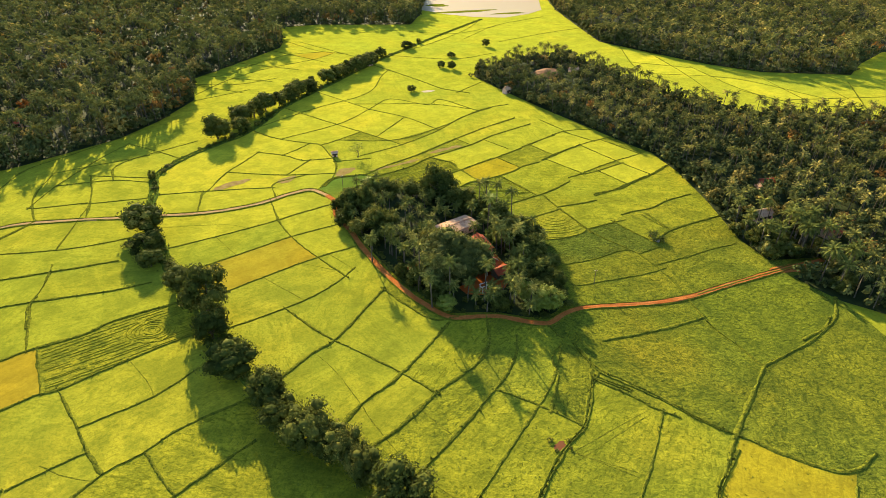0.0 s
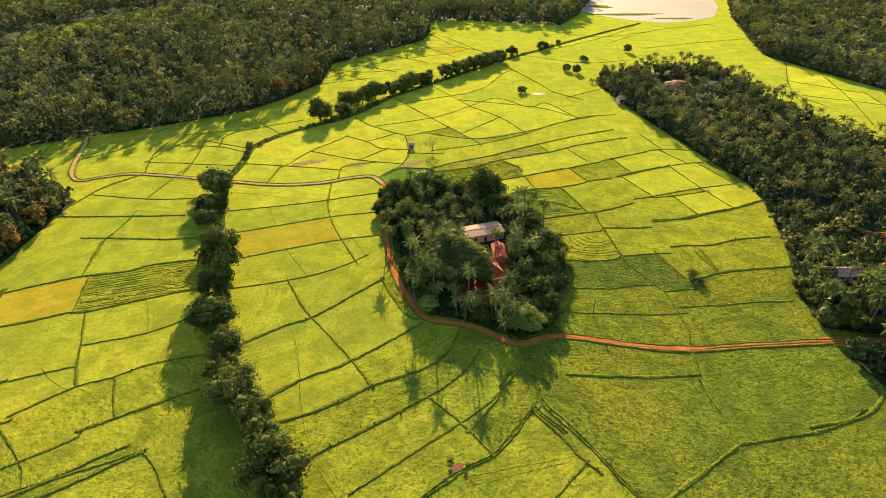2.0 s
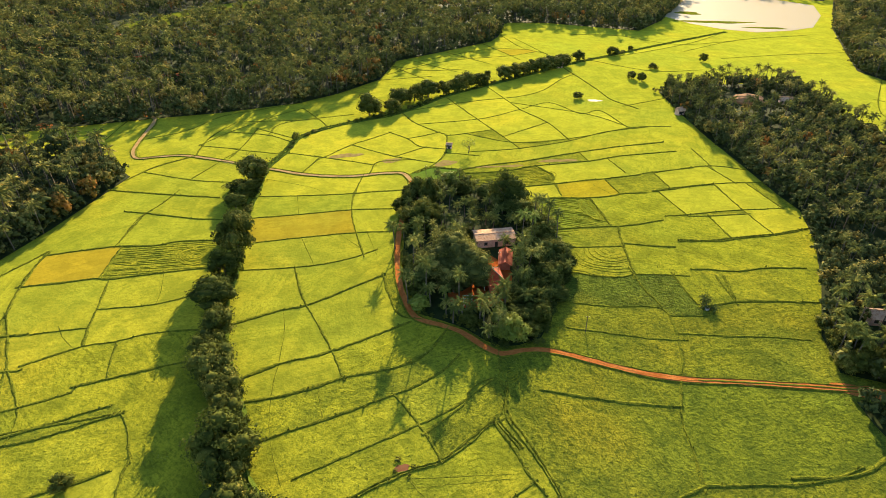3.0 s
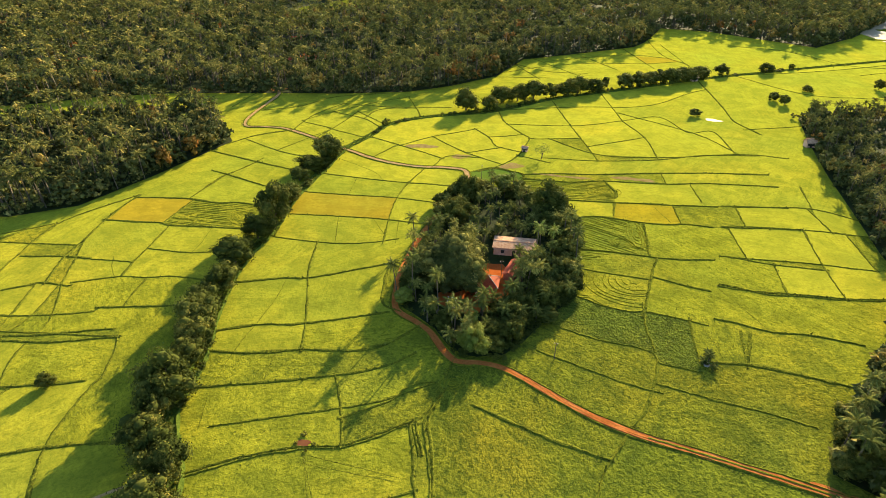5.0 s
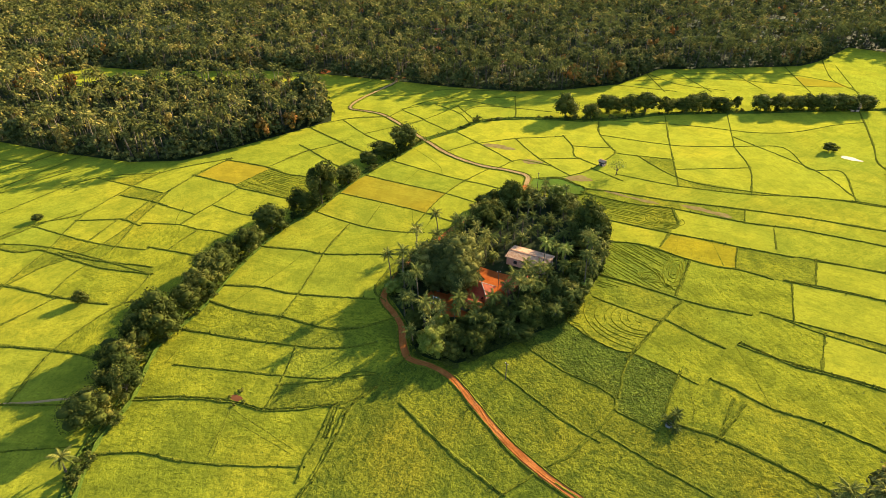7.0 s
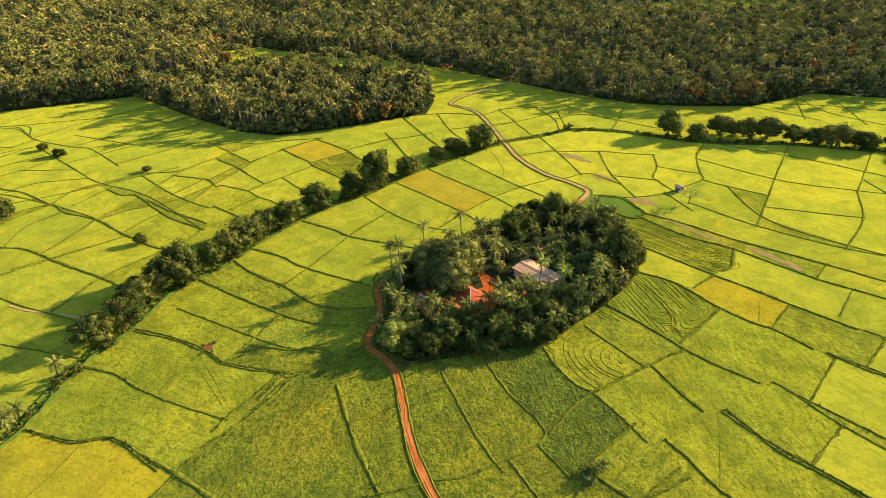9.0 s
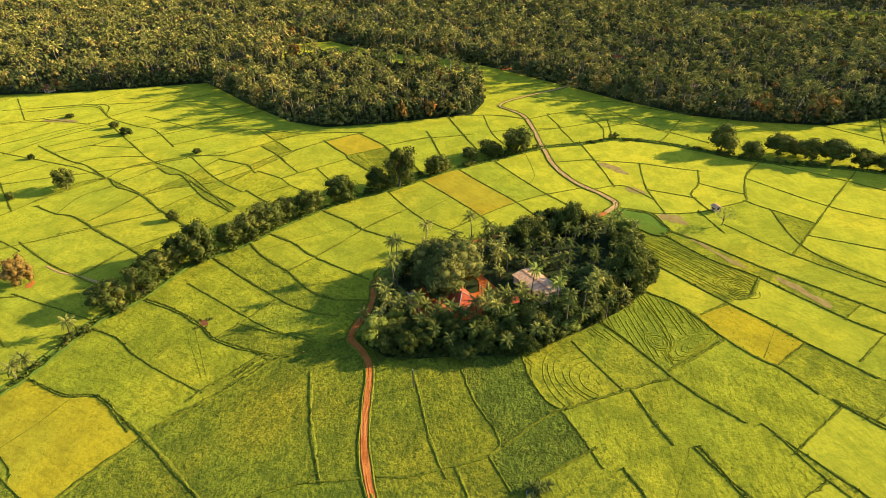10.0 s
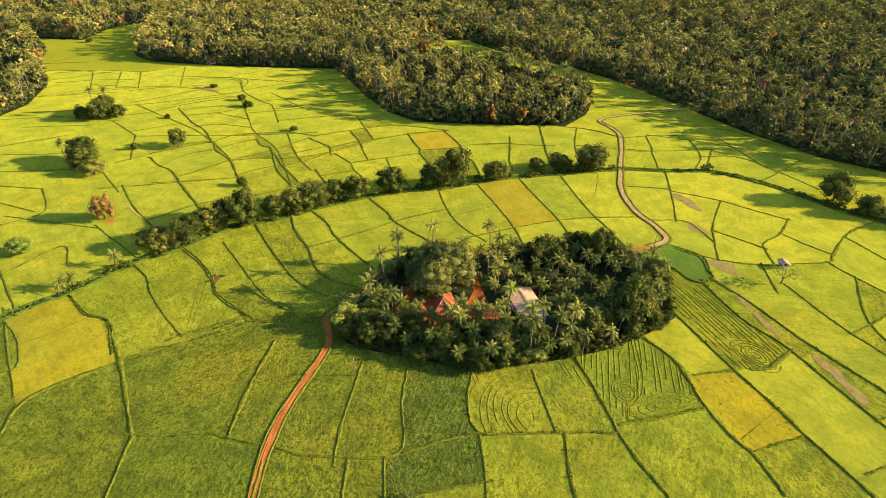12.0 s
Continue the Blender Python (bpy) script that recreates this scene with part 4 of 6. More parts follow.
# wheel rows combed through the rice, with nested loops where the wheels turned: centre, half axes, turn, rings
LOOPS = [(20.8, 205.2, 3.6, 3.0, 20, 4), (21.4, 214.2, 8.6, 3.4, 128, 4), (36.5, 189.0, 17.5, 15.5, 60, 9), (-5.8, 234.4, 6.6, 4.4, 58, 5), (-82.5, 119.5, 6.5, 5.0, 10, 6), (30.5, 118.5, 3.2, 2.2, 60, 3)]
rows_v, rows_f = [], []


def press(pts, half=0.17, top=0.20):
    v, f = ribbon(np.array(pts), [(-half, 0.09), (0.0, top), (half, 0.09)], rng, 0.1)
    rows_f.extend(tuple(i + len(rows_v) for i in ff) for ff in f)
    rows_v.extend(list(v))


def in_loop(x, y, grow=1.0):
    hit = np.zeros(len(x), bool)
    for cx, cy, a, b, deg, _ in LOOPS:
        c, s = math.cos(radians(deg)), math.sin(radians(deg))
        u, w_ = (x - cx) * c + (y - cy) * s, -(x - cx) * s + (y - cy) * c
        hit |= (u / a) ** 2 + (w_ / b) ** 2 < grow
    return hit


def runs(ln, ok):
    run = []
    for q, good in list(zip(ln, ok)) + [(None, False)]:
        if good and rng.random() > 0.07:
            run.append(q)
        else:
            if len(run) > 3:
                press(run)
            run = []


for tri, mid, turn in FURROWED:
    d, nrm = np.array((math.cos(turn), math.sin(turn))), np.array((-math.sin(turn), math.cos(turn)))
    flat = tri.reshape(-1, 2) - mid
    lo, hi = (flat @ nrm).min(), (flat @ nrm).max()
    x0, x1 = (flat @ d).min(), (flat @ d).max()
    for off in np.arange(lo + 0.8, hi - 0.5, 1.3):
        xs = np.arange(x0, x1, 1.0)
        sway = off + rng.normal(0, 0.12) + 0.7 * np.sin(xs * 0.06 + off * 0.08) + np.cumsum(rng.normal(0, 0.035, len(xs)))
        ln = mid + d * xs[:, None] + nrm * sway[:, None]
        ok = np.zeros(len(xs), bool)
        for t0 in tri:
            ok |= inside([tuple(q) for q in t0], ln[:, 0], ln[:, 1])
        runs(ln, ok & ~in_loop(ln[:, 0], ln[:, 1]))
for n, (cx, cy, a, b, deg, rings) in enumerate(LOOPS):
    c, s = math.cos(radians(deg)), math.sin(radians(deg))
    for k in range(rings):
        g = (k + 1) / rings * (1 + rng.normal(0, 0.02))
        an = np.arange(0, 6.4, 0.7 / max(0.7, a * g)) + rng.random() * 6
        wob = 1 + 0.05 * np.sin(an * 2 + n) + 0.03 * np.sin(an * 3 + k)
        ln = np.stack([cx + (a * np.cos(an) * c - b * np.sin(an) * s) * g * wob, cy + (a * np.cos(an) * s + b * np.sin(an) * c) * g * wob], 1)
        ok = np.ones(len(an), bool)
        if n == 2:
            ok = np.zeros(len(an), bool)
            for tri, mid, turn in FURROWED:
                if np.hypot(*(mid - (34, 182))) < 8:
                    for t0 in tri:
                        ok |= inside([tuple(q) for q in t0], ln[:, 0], ln[:, 1])
        if n == 2:
            ok &= ln[:, 1] < 186 + 0.25 * (ln[:, 0] - 30)
        runs(ln, ok)
for off in (-0.45, 0.45):
    ln = smooth_line([(-3.2, 203.8), (1.9, 204.8), (8.3, 206.7), (15.1, 208.3), (21.4, 208.2), (25.6, 206.4), (27.3, 207.8), (25.3, 211.8), (20.1, 218.1), (16.4, 221.5)], 0.8)
    d = np.gradient(ln, axis=0)
    d /= np.hypot(d[:, 0], d[:, 1])[:, None]
    press(ln + np.stack([-d[:, 1], d[:, 0]], 1) * off, 0.2, 0.19)
tagged(new("wheel_rows", mesh_of("wheel_rows", rows_v, rows_f, ROWS)), "dark pressed wheel rows and loops through the rice", "crop rows", kind="stuff")


def track(name, pts, width, mat, label, step=2.0):
    line = smooth_line(pts, step)
    r = np.random.default_rng(5)
    w2 = width / 2
    v, f = ribbon(line, [(-w2 - 0.25, 0.10), (-w2, 0.24), (-w2 * 0.55, 0.215), (-w2 * 0.15, 0.245), (w2 * 0.15, 0.245), (w2 * 0.55, 0.215), (w2, 0.24), (w2 + 0.25, 0.10)], r, 0.3)
    return tagged(new(name, mesh_of(name, v, f, mat)), label, "dirt road", kind="structure")


track("road_east", TRACK_EAST, 1.6, LATERITE, "red laterite dirt track with wheel ruts")
v, f = ribbon(smooth_line(TRACK_EAST[2:8], 1.5), [(-0.26, 0.2), (-0.12, 0.33), (0.12, 0.33), (0.26, 0.2)], np.random.default_rng(44), 0.16)
tagged(new("trim_road_grass", mesh_of("road_grass", v, f, LUSH)), "strip of grass between the wheel ruts", "grass", kind="structure")
for side in (-1, 1):
    v, f = ribbon(smooth_line(TRACK_EAST, 1.5), [(side * o, h) for o, h in ((0.80, 0.12), (0.98, 0.34), (1.15, 0.28), (1.32, 0.10), (1.4, 0.12))][::side], np.random.default_rng(45 + side), 0.2, 0.12)
    tagged(new("trim_road_verge", mesh_of("road_verge", v, f, BUND)), "raised grassy verge beside the dirt track", "grass", kind="structure")
track("road_mid", TRACK_MID, 1.6, LATERITE, "pale brown dirt track at the grove's edge")
track("road_west", TRACK_WEST, 1.7, PALE_DIRT, "pale brown dirt track on a bank")
for side in (-1, 1):
    v, f = ribbon(smooth_line(TRACK_WEST, 1.5), [(side * o, h) for o, h in ((0.86, 0.12), (0.98, 0.36), (1.25, 0.32), (1.6, 0.10))][::side], np.random.default_rng(49 + side), 0.25, 0.15)
    tagged(new("trim_bank_verge", mesh_of("bank_verge", v, f, BUND)), "dark grassy bank beside the pale track", "grass", kind="structure")

verge = []
rng = np.random.default_rng(19)
for pts, half in ((TRACK_EAST, 1.45), (TRACK_WEST, 1.5), (TRACK_MID, 1.4)):
    ln = smooth_line(pts, 0.8)
    d = np.gradient(ln, axis=0)
    d /= np.hypot(d[:, 0], d[:, 1])[:, None]
    for q, (dx, dy) in zip(ln, d):
        for sgn in (-1, 1):
            o = sgn * (half + rng.exponential(0.35))
            verge.append((q[0] - dy * o, q[1] + dx * o, rng.uniform(0.12, 0.34)))
tufts("verge_grass", verge, TUFT, "dark grass along the dirt track")

# ---------------------------------------------------------------- trees


def palm_arrays(r, h, fronds, leaflets, length, lean=0.06, sides=5, broad=0.21):
    """Trunk and crown of a coconut palm as arrays of triangles."""
    ax, ay = r.normal(0, lean, 2) * h
    tv_, tf_ = [], []
    rings = 4 if sides > 3 else 2
    for k in range(rings):
        t = k / (rings - 1)
        rad = (0.22 - 0.09 * t) * (1.3 if k == 0 else 1)
        for j in range(sides):
            a = j * 6.2832 / sides
            tv_.append((ax * t * t + rad * math.cos(a), ay * t * t + rad * math.sin(a), h * t))
    for k in range(rings - 1):
        for j in range(sides):
            a, b = k * sides + j, k * sides + (j + 1) % sides
            tf_ += [(a, b, b + sides), (a, b + sides, a + sides)]
    cv, cf = [], []
    for i in range(fronds):
        az = i * 2.39996 + r.normal(0, 0.15)
        up = 1.25 - 1.65 * (i + 0.5) / fronds + r.normal(0, 0.1)
        ln = length * r.uniform(0.85, 1.1)
        droop = r.uniform(0.55, 0.95)
        dx, dy = math.cos(az), math.sin(az)
        px, py = -dy, dx
        pts = []
        x = z = 0.0
        ang = up
        seg = leaflets
        for s in range(seg + 1):
            pts.append((x, z, ang))
            x += ln / seg * math.cos(ang)
            z += ln / seg * math.sin(ang)
            ang -= droop * 1.5 / seg
        for s in range(seg):
            t = (s + 0.5) / seg
            wl = ln * broad * math.sin(math.pi * min(1.0, 0.18 + 0.85 * t)) + 0.15
            (x0, z0, a0), (x1, z1, a1) = pts[s], pts[s + 1]
            fw = 0.55 * wl
            for side in (-1, 1):
                b = len(cv)
                tipx = x1 + fw * math.cos(a1)
                tipz = z1 + fw * math.sin(a1) - wl * 0.55
                cv.append((ax + dx * x0, ay + dy * x0, h + z0))
                cv.append((ax + dx * x1, ay + dy * x1, h + z1))
                cv.append((ax + dx * tipx + px * wl * side, ay + dy * tipx + py * wl * side, h + tipz))
                cf.append((b, b + 1, b + 2))
    return (np.array(tv_), np.array(tf_)), (np.array(cv), np.array(cf))


def crown_arrays(r, w, h, base, clumps, leaves, size, core=True, plain=False):
    """A broadleaf crown: round clumps of small leafy blades over a dark inside, with gaps and an uneven outline."""
    cs = []
    top = h - base
    for i in range(clumps):
        t = (i + 0.5) / clumps
        zc = 1 - 1.95 * t
        a = i * 2.39996 + r.normal(0, 0.25)
        rr = math.sqrt(max(0.0, 1 - min(1, abs(zc)) ** 2.2)) if zc > 0 else 1.0 - 0.25 * zc * zc
        k = r.uniform(0.50, 0.95)
        cs.append((rr * k * w * 0.42 * math.cos(a), rr * k * w * 0.42 * math.sin(a), base + top * (0.5 + zc * 0.5 * k * 0.78) - 0.02 * top,
                   w * r.uniform(0.11, 0.23), top * r.uniform(0.10, 0.19)))
    per = max(4, leaves // clumps)
    V, F, n = [], [], 0
    g = (1 + 5 ** 0.5) / 2
    ico = np.array([(-1, g, 0), (1, g, 0), (-1, -g, 0), (1, -g, 0), (0, -1, g), (0, 1, g), (0, -1, -g), (0, 1, -g), (g, 0, -1), (g, 0, 1), (-g, 0, -1), (-g, 0, 1)]) / math.sqrt(1 + g * g)
    icof = np.array([(0, 11, 5), (0, 5, 1), (0, 1, 7), (0, 7, 10), (0, 10, 11), (1, 5, 9), (5, 11, 4), (11, 10, 2), (10, 7, 6), (7, 1, 8),
                     (3, 9, 4), (3, 4, 2), (3, 2, 6), (3, 6, 8), (3, 8, 9), (4, 9, 5), (2, 4, 11), (6, 2, 10), (8, 6, 7), (9, 8, 1)])
    if plain:
        ico = np.array([(1, 0, 0), (0, 1, 0), (-1, 0, 0), (0, -1, 0), (0, 0, 1), (0, 0, -1)], dtype=float)
        icof = np.array([(0, 1, 4), (1, 2, 4), (2, 3, 4), (3, 0, 4), (1, 0, 5), (2, 1, 5), (3, 2, 5), (0, 3, 5)])
    for cx, cy, cz, rr, rz in cs:
        if core:
            V.append(ico * r.uniform(0.55, 0.85, (len(ico), 1)) * (1.1 if plain else 1.0) * np.array((rr, rr, rz)) + np.array((cx, cy, max(cz, rz * 0.6))))
            F.append(icof + n)
            n += len(ico)
        d = r.normal(0, 1, (per, 3))
        d /= np.linalg.norm(d, axis=1)[:, None]
        d[:, 2] = np.abs(d[:, 2]) * np.where(r.random(per) < 0.7, 1, -1)
        rad = r.uniform(0.78, 1.25, per)
        c = np.stack([cx + d[:, 0] * rr * rad, cy + d[:, 1] * rr * rad, np.maximum(0.3, cz + d[:, 2] * rz * rad)], 1)
        nrm = d + r.normal(0, 0.38, (per, 3))
        nrm /= np.linalg.norm(nrm, axis=1)[:, None]
        u = np.cross(nrm, r.normal(0, 1, (per, 3)))
        u /= np.linalg.norm(u, axis=1)[:, None]
        v = np.cross(nrm, u)
        s = size * r.uniform(0.6, 1.3, per)[:, None]
        q = np.stack([c - u * s - v * s * 0.5 - nrm * s * 0.2, c + u * s * 0.9 - v * s * 0.6, c + v * s * 1.1 - nrm * s * 0.25], 1)
        V.append(q.reshape(-1, 3))
        F.append(n + np.arange(per)[:, None] * 3 + np.array([[0, 1, 2]]))
        n += per * 3
    return np.concatenate(V), np.concatenate(F), cs


def limbs_arrays(r, cs, base, rad, h):
    """A tapered trunk and limbs that reach into the clumps."""
    V, F = [], []

    def tube(p, q, r0, r1):
        p, q = np.array(p, float), np.array(q, float)
        d = (q - p) / np.linalg.norm(q - p)
        u = np.cross(d, (0.3, 0.9, 0.2))
        u /= np.linalg.norm(u)
        v = np.cross(d, u)
        b = len(V)
        for c, rr in ((p, r0), (q, r1)):
            for j in range(6):
                a = j * 1.0472
                V.append(c + (u * math.cos(a) + v * math.sin(a)) * rr)
        for j in range(6):
            k = (j + 1) % 6
            F.append((b + j, b + k, b + 6 + k))
            F.append((b + j, b + 6 + k, b + 6 + j))

    fork = (r.normal(0, 0.2), r.normal(0, 0.2), max(base * 0.9, 0.8))
    tube((0, 0, -0.1), fork, rad * 1.3, rad)
    for cx, cy, cz, rr, rz in cs[:: max(1, len(cs) // 7)]:
        tube(fork, (cx * 0.85, cy * 0.85, cz), rad * 0.55, rad * 0.12)
    return np.array(V), np.array(F)


def stamp(models, places):
    """Joins turned and scaled copies of the models at the places (model, x, y, z, turn, scale)."""
    vs, fs, n = [], [], 0
    groups_ = {}
    for pl in places:
        groups_.setdefault(pl[0], []).append(pl[1:])
    for k, lst in groups_.items():
        v, f = models[k]
        a = np.array(lst)
        c, s, sc = np.cos(a[:, 3]), np.sin(a[:, 3]), a[:, 4]
        x = (v[None, :, 0] * c[:, None] - v[None, :, 1] * s[:, None]) * sc[:, None] + a[:, 0:1]
        y = (v[None, :, 0] * s[:, None] + v[None, :, 1] * c[:, None]) * sc[:, None] + a[:, 1:2]
        z = v[None, :, 2] * sc[:, None] + a[:, 2:3]
        vs.append(np.stack([x, y, z], 2).reshape(-1, 3))
        fs.append((f[None] + (np.arange(len(a)) * len(v))[:, None, None] + n).reshape(-1, 3))
        n += len(a) * len(v)
    return np.concatenate(vs), np.concatenate(fs)


rg = np.random.default_rng(21)
# ten near models of each kind, then ten plainer ones for the far woods
FAR_PALMS = [palm_arrays(rg, rg.uniform(9.5, 14.5), 16, 4, rg.uniform(2.8, 3.5), 0.05, 3, 0.22) for _ in range(10)]
FAR_PALMS += [palm_arrays(rg, rg.uniform(9.0, 13.5), 11, 3, rg.uniform(3.4, 4.2), 0.05, 3, 0.29) for _ in range(10)]
FAR_TREES = []
for k in range(20):
    w_, h_ = rg.uniform(6.5, 10.5), rg.uniform(7.0, 12.0)
    FAR_TREES.append(crown_arrays(rg, w_, h_, h_ * 0.10, *((9, 135, 0.58) if k < 10 else (5, 45, 0.92)), plain=True)[:2])
SHRUBS = [crown_arrays(rg, rg.uniform(4, 7), rg.uniform(3, 6), 0.1, 4, 48, 0.5, plain=True)[:2] for _ in range(8)]


def grove(name, poly, label, palms, trees, box, spacing=6.2, seed=1, edge=1.0, grown=1.0):
    """A wood of palms and broadleaf trees inside the outline."""
    r = np.random.default_rng(seed)
    x0, y0, x1, y1 = box
    gx, gy = np.meshgrid(np.arange(x0, x1, spacing), np.arange(y0, y1, spacing))
    x = (gx + r.uniform(-0.48, 0.48, gx.shape) * spacing).ravel()
    y = (gy + r.uniform(-0.48, 0.48, gy.shape) * spacing).ravel()
    ok = inside(poly, x, y)
    for cx, cy, cr in CLEARINGS:
        ok &= np.hypot(x - cx, y - cy) > cr
    ok &= ~inside(SIDE_VALLEY, x, y)
    x, y = x[ok], y[ok]
    patch = np.array([noise.noise((a * 0.013, b * 0.013, seed)) for a, b in zip(x, y)])
    pick = r.random(len(x)) + patch * 0.45
    pp, tt, ss, trunks = [], [], [], []
    for a, b, p in zip(x, y, pick):
        ang = r.random() * 6.283
        far = math.hypot(a - 20, b - 150) > 330
        if far and r.random() < 0.30:
            continue
        k = int(r.integers(10)) + (10 if far else 0)
        if p < palms:
            pp.append((k, a, b, 0.1, ang, grown * r.uniform(0.8, 1.2) * (1.1 if far else 1)))
            if r.random() < 0.5 and not far:
                ss.append((int(r.integers(8)), a + r.normal(0, 2.5), b + r.normal(0, 2.5), 0.0, ang, r.uniform(0.5, 1.0)))
        elif p < palms + trees or far:
            tt.append((k, a, b, 0.0, ang, grown * r.uniform(0.65, 1.15) * (1.15 if far else 1)))
        else:
            ss.append((int(r.integers(8)), a, b, 0.0, ang, r.uniform(0.6, 1.2)))
    # bushes that close the wood's edge down to the ground
    loop = list(poly) + [poly[0]]
    for (ax, ay), (bx, by) in zip(loop, loop[1:]):
        n = int(math.hypot(bx - ax, by - ay) / 3.2)
        if max(abs(ax), abs(bx)) > 480 or max(ay, by) > 800 or min(ay, by) < -350:
            continue
        for k in range(n):
            t = (k + r.random()) / n
            px, py = ax + (bx - ax) * t, ay + (by - ay) * t
            nx, ny = -(by - ay), bx - ax
            ln = math.hypot(nx, ny)
            for sgn in (1, -1):
                ix, iy = px + nx / ln * 2.2 * sgn, py + ny / ln * 2.2 * sgn
                if inside(poly, np.array([ix]), np.array([iy]))[0]:
                    ss.append((int(r.integers(8)), ix + r.normal(0, 0.7), iy + r.normal(0, 0.7), 0.0, r.random() * 6.283, r.uniform(0.75, 1.6)))
                    break
        # the tall outer row of the wood
        step = 4.2
        for k in range(int(math.hypot(bx - ax, by - ay) / step)):
            t = (k + r.random()) * step / math.hypot(bx - ax, by - ay)
            px, py = ax + (bx - ax) * t, ay + (by - ay) * t
            nx, ny = -(by - ay), bx - ax
            ln = math.hypot(nx, ny)
            off = r.uniform(3.5, 7.5)
            for sgn in (1, -1):
                ix, iy = px + nx / ln * off * sgn, py + ny / ln * off * sgn
                if inside(poly, np.array([ix]), np.array([iy]))[0]:
                    if all(math.hypot(ix - cx, iy - cy) > cr for cx, cy, cr in CLEARINGS):
                        if r.random() < 0.5:
                            pp.append((int(r.integers(10)), ix, iy, 0.1, r.random() * 6.283, edge * r.uniform(0.95, 1.3)))
                        else:
                            tt.append((int(r.integers(10)), ix, iy, 0.0, r.random() * 6.283, edge * r.uniform(0.85, 1.3)))
                    break
    rust = [q for q in tt if r.random() < 0.045]
    tt = [q for q in tt if q not in rust]
    gold = [q for q in tt if r.random() < 0.15]
    tt = [q for q in tt if q not in gold]
    root = tagged(new(name), label, "woodland", kind="stuff")
    if pp:
        tagged(part("palm_trunks", fast_mesh("palm_trunks", *stamp([m[0] for m in FAR_PALMS], pp), BARK), root, "pale grey palm trunks"), kind="stuff")
        tagged(part("palm_crowns", fast_mesh("palm_crowns", *stamp([m[1] for m in FAR_PALMS], pp), PALM), root, "olive green feathery palm fronds"), kind="stuff")
    if tt:
        tagged(part("tree_crowns", fast_mesh("tree_crowns", *stamp(FAR_TREES, tt), WOOD_LEAF), root, "dark green broadleaf crowns"), kind="stuff")
    if gold:
        tagged(part("golden_crowns", fast_mesh("golden_crowns", *stamp(FAR_TREES, gold), GOLD_LEAF), root, "golden olive broadleaf crowns"), kind="stuff")
    if rust:
        tagged(part("rusty_crowns", fast_mesh("rusty_crowns", *stamp(FAR_TREES, rust), RUST_LEAF), root, "rust-brown broadleaf crowns"), kind="stuff")
    if ss:
        tagged(part("undergrowth", fast_mesh("undergrowth", *stamp(SHRUBS, ss), WOOD_LEAF), root, "dark green bushes and saplings"), kind="stuff")


grove("west_woodland", WEST, "dense coconut grove mixed with broadleaf trees", 0.48, 0.46, (-720, -330, -30, 860), 6.0, 2, 1.1, 1.0)
grove("east_woodland", EAST, "mixed wood of broadleaf trees and coconut palms", 0.45, 0.42, (5, 100, 300, 445), 4.7, 3, 0.68, 0.76)
grove("northeast_woodland", NORTHEAST, "coconut grove beyond the valley fields", 0.62, 0.30, (100, 385, 520, 860), 6.6, 4)
grove("south_woodland", SOUTH, "broadleaf wood at the edge of the fields", 0.25, 0.55, (-260, -420, 60, -120), 6.5, 5)
grove("southwest_woodland", SOUTHWEST, "palms and trees beyond a side valley", 0.4, 0.45, (-600, -520, -180, -250), 6.8, 6)
grove("north_woodland", NORTH, "trees beyond the far pond", 0.5, 0.4, (-30, 830, 120, 950), 7, 7)

# broadleaf trees of the canal row and the fields: place, height, crown width
TREE_KINDS = []
rt = np.random.default_rng(31)
for i in range(7):
    v, f, cs = crown_arrays(rt, 10.0, 10.0, 0.0, (30, 18, 40, 24, 34, 15, 28)[i], 3000, (0.23, 0.27, 0.21, 0.24, 0.22, 0.28, 0.24)[i])
    tv2, tf2 = limbs_arrays(rt, cs, 2.0, 0.28, 10)
    TREE_KINDS.append((fast_mesh("trunk", tv2, tf2, WOOD), fast_mesh("crown", v, f, LEAF)))
LIGHT_CROWN, RUST_CROWN, OPEN_CROWN = TREE_KINDS[2][1].copy(), TREE_KINDS[4][1].copy(), TREE_KINDS[5][1].copy()
LIGHT_CROWN.materials[0], RUST_CROWN.materials[0], OPEN_CROWN.materials[0] = LIGHT_LEAF, RUST_LEAF, LIGHT_LEAF


BUSHES = []
for i in range(4):
    v, f, cs = crown_arrays(rt, 10.0, 10.0, 0.2, 9, 430, 0.46)
    BUSHES.append(fast_mesh("bush", v, f, LEAF))


def bush(x, y, h, w, label, group):
    ob = tagged(new("bush", BUSHES[int(rt.integers(4))]), label, "bush", group)
    ob.matrix_world = Matrix.LocRotScale((x, y, 0), Euler((0, 0, rt.random() * 6.283)), (w / 10.0, w / 10.0, h / 10.0))
    return ob


def tree(x, y, h, w, label, group="", kind=None, crown=None):
    k = kind if kind is not None else int(rt.integers(7))
    root = tagged(new("broadleaf_tree"), label, "tree", group)
    k2 = rt.uniform(0.86, 1.16)
    root.matrix_world = Matrix.LocRotScale((x, y, 0), Euler((rt.normal(0, 0.04), rt.normal(0, 0.04), rt.random() * 6.283)), (w / 10.0 * k2, w / 10.0 / k2, h / 10.0))
    part("trunk", TREE_KINDS[k][0], root)
    part("crown", crown or TREE_KINDS[k][1], root)
    return root


ROW = "trees along the canal"
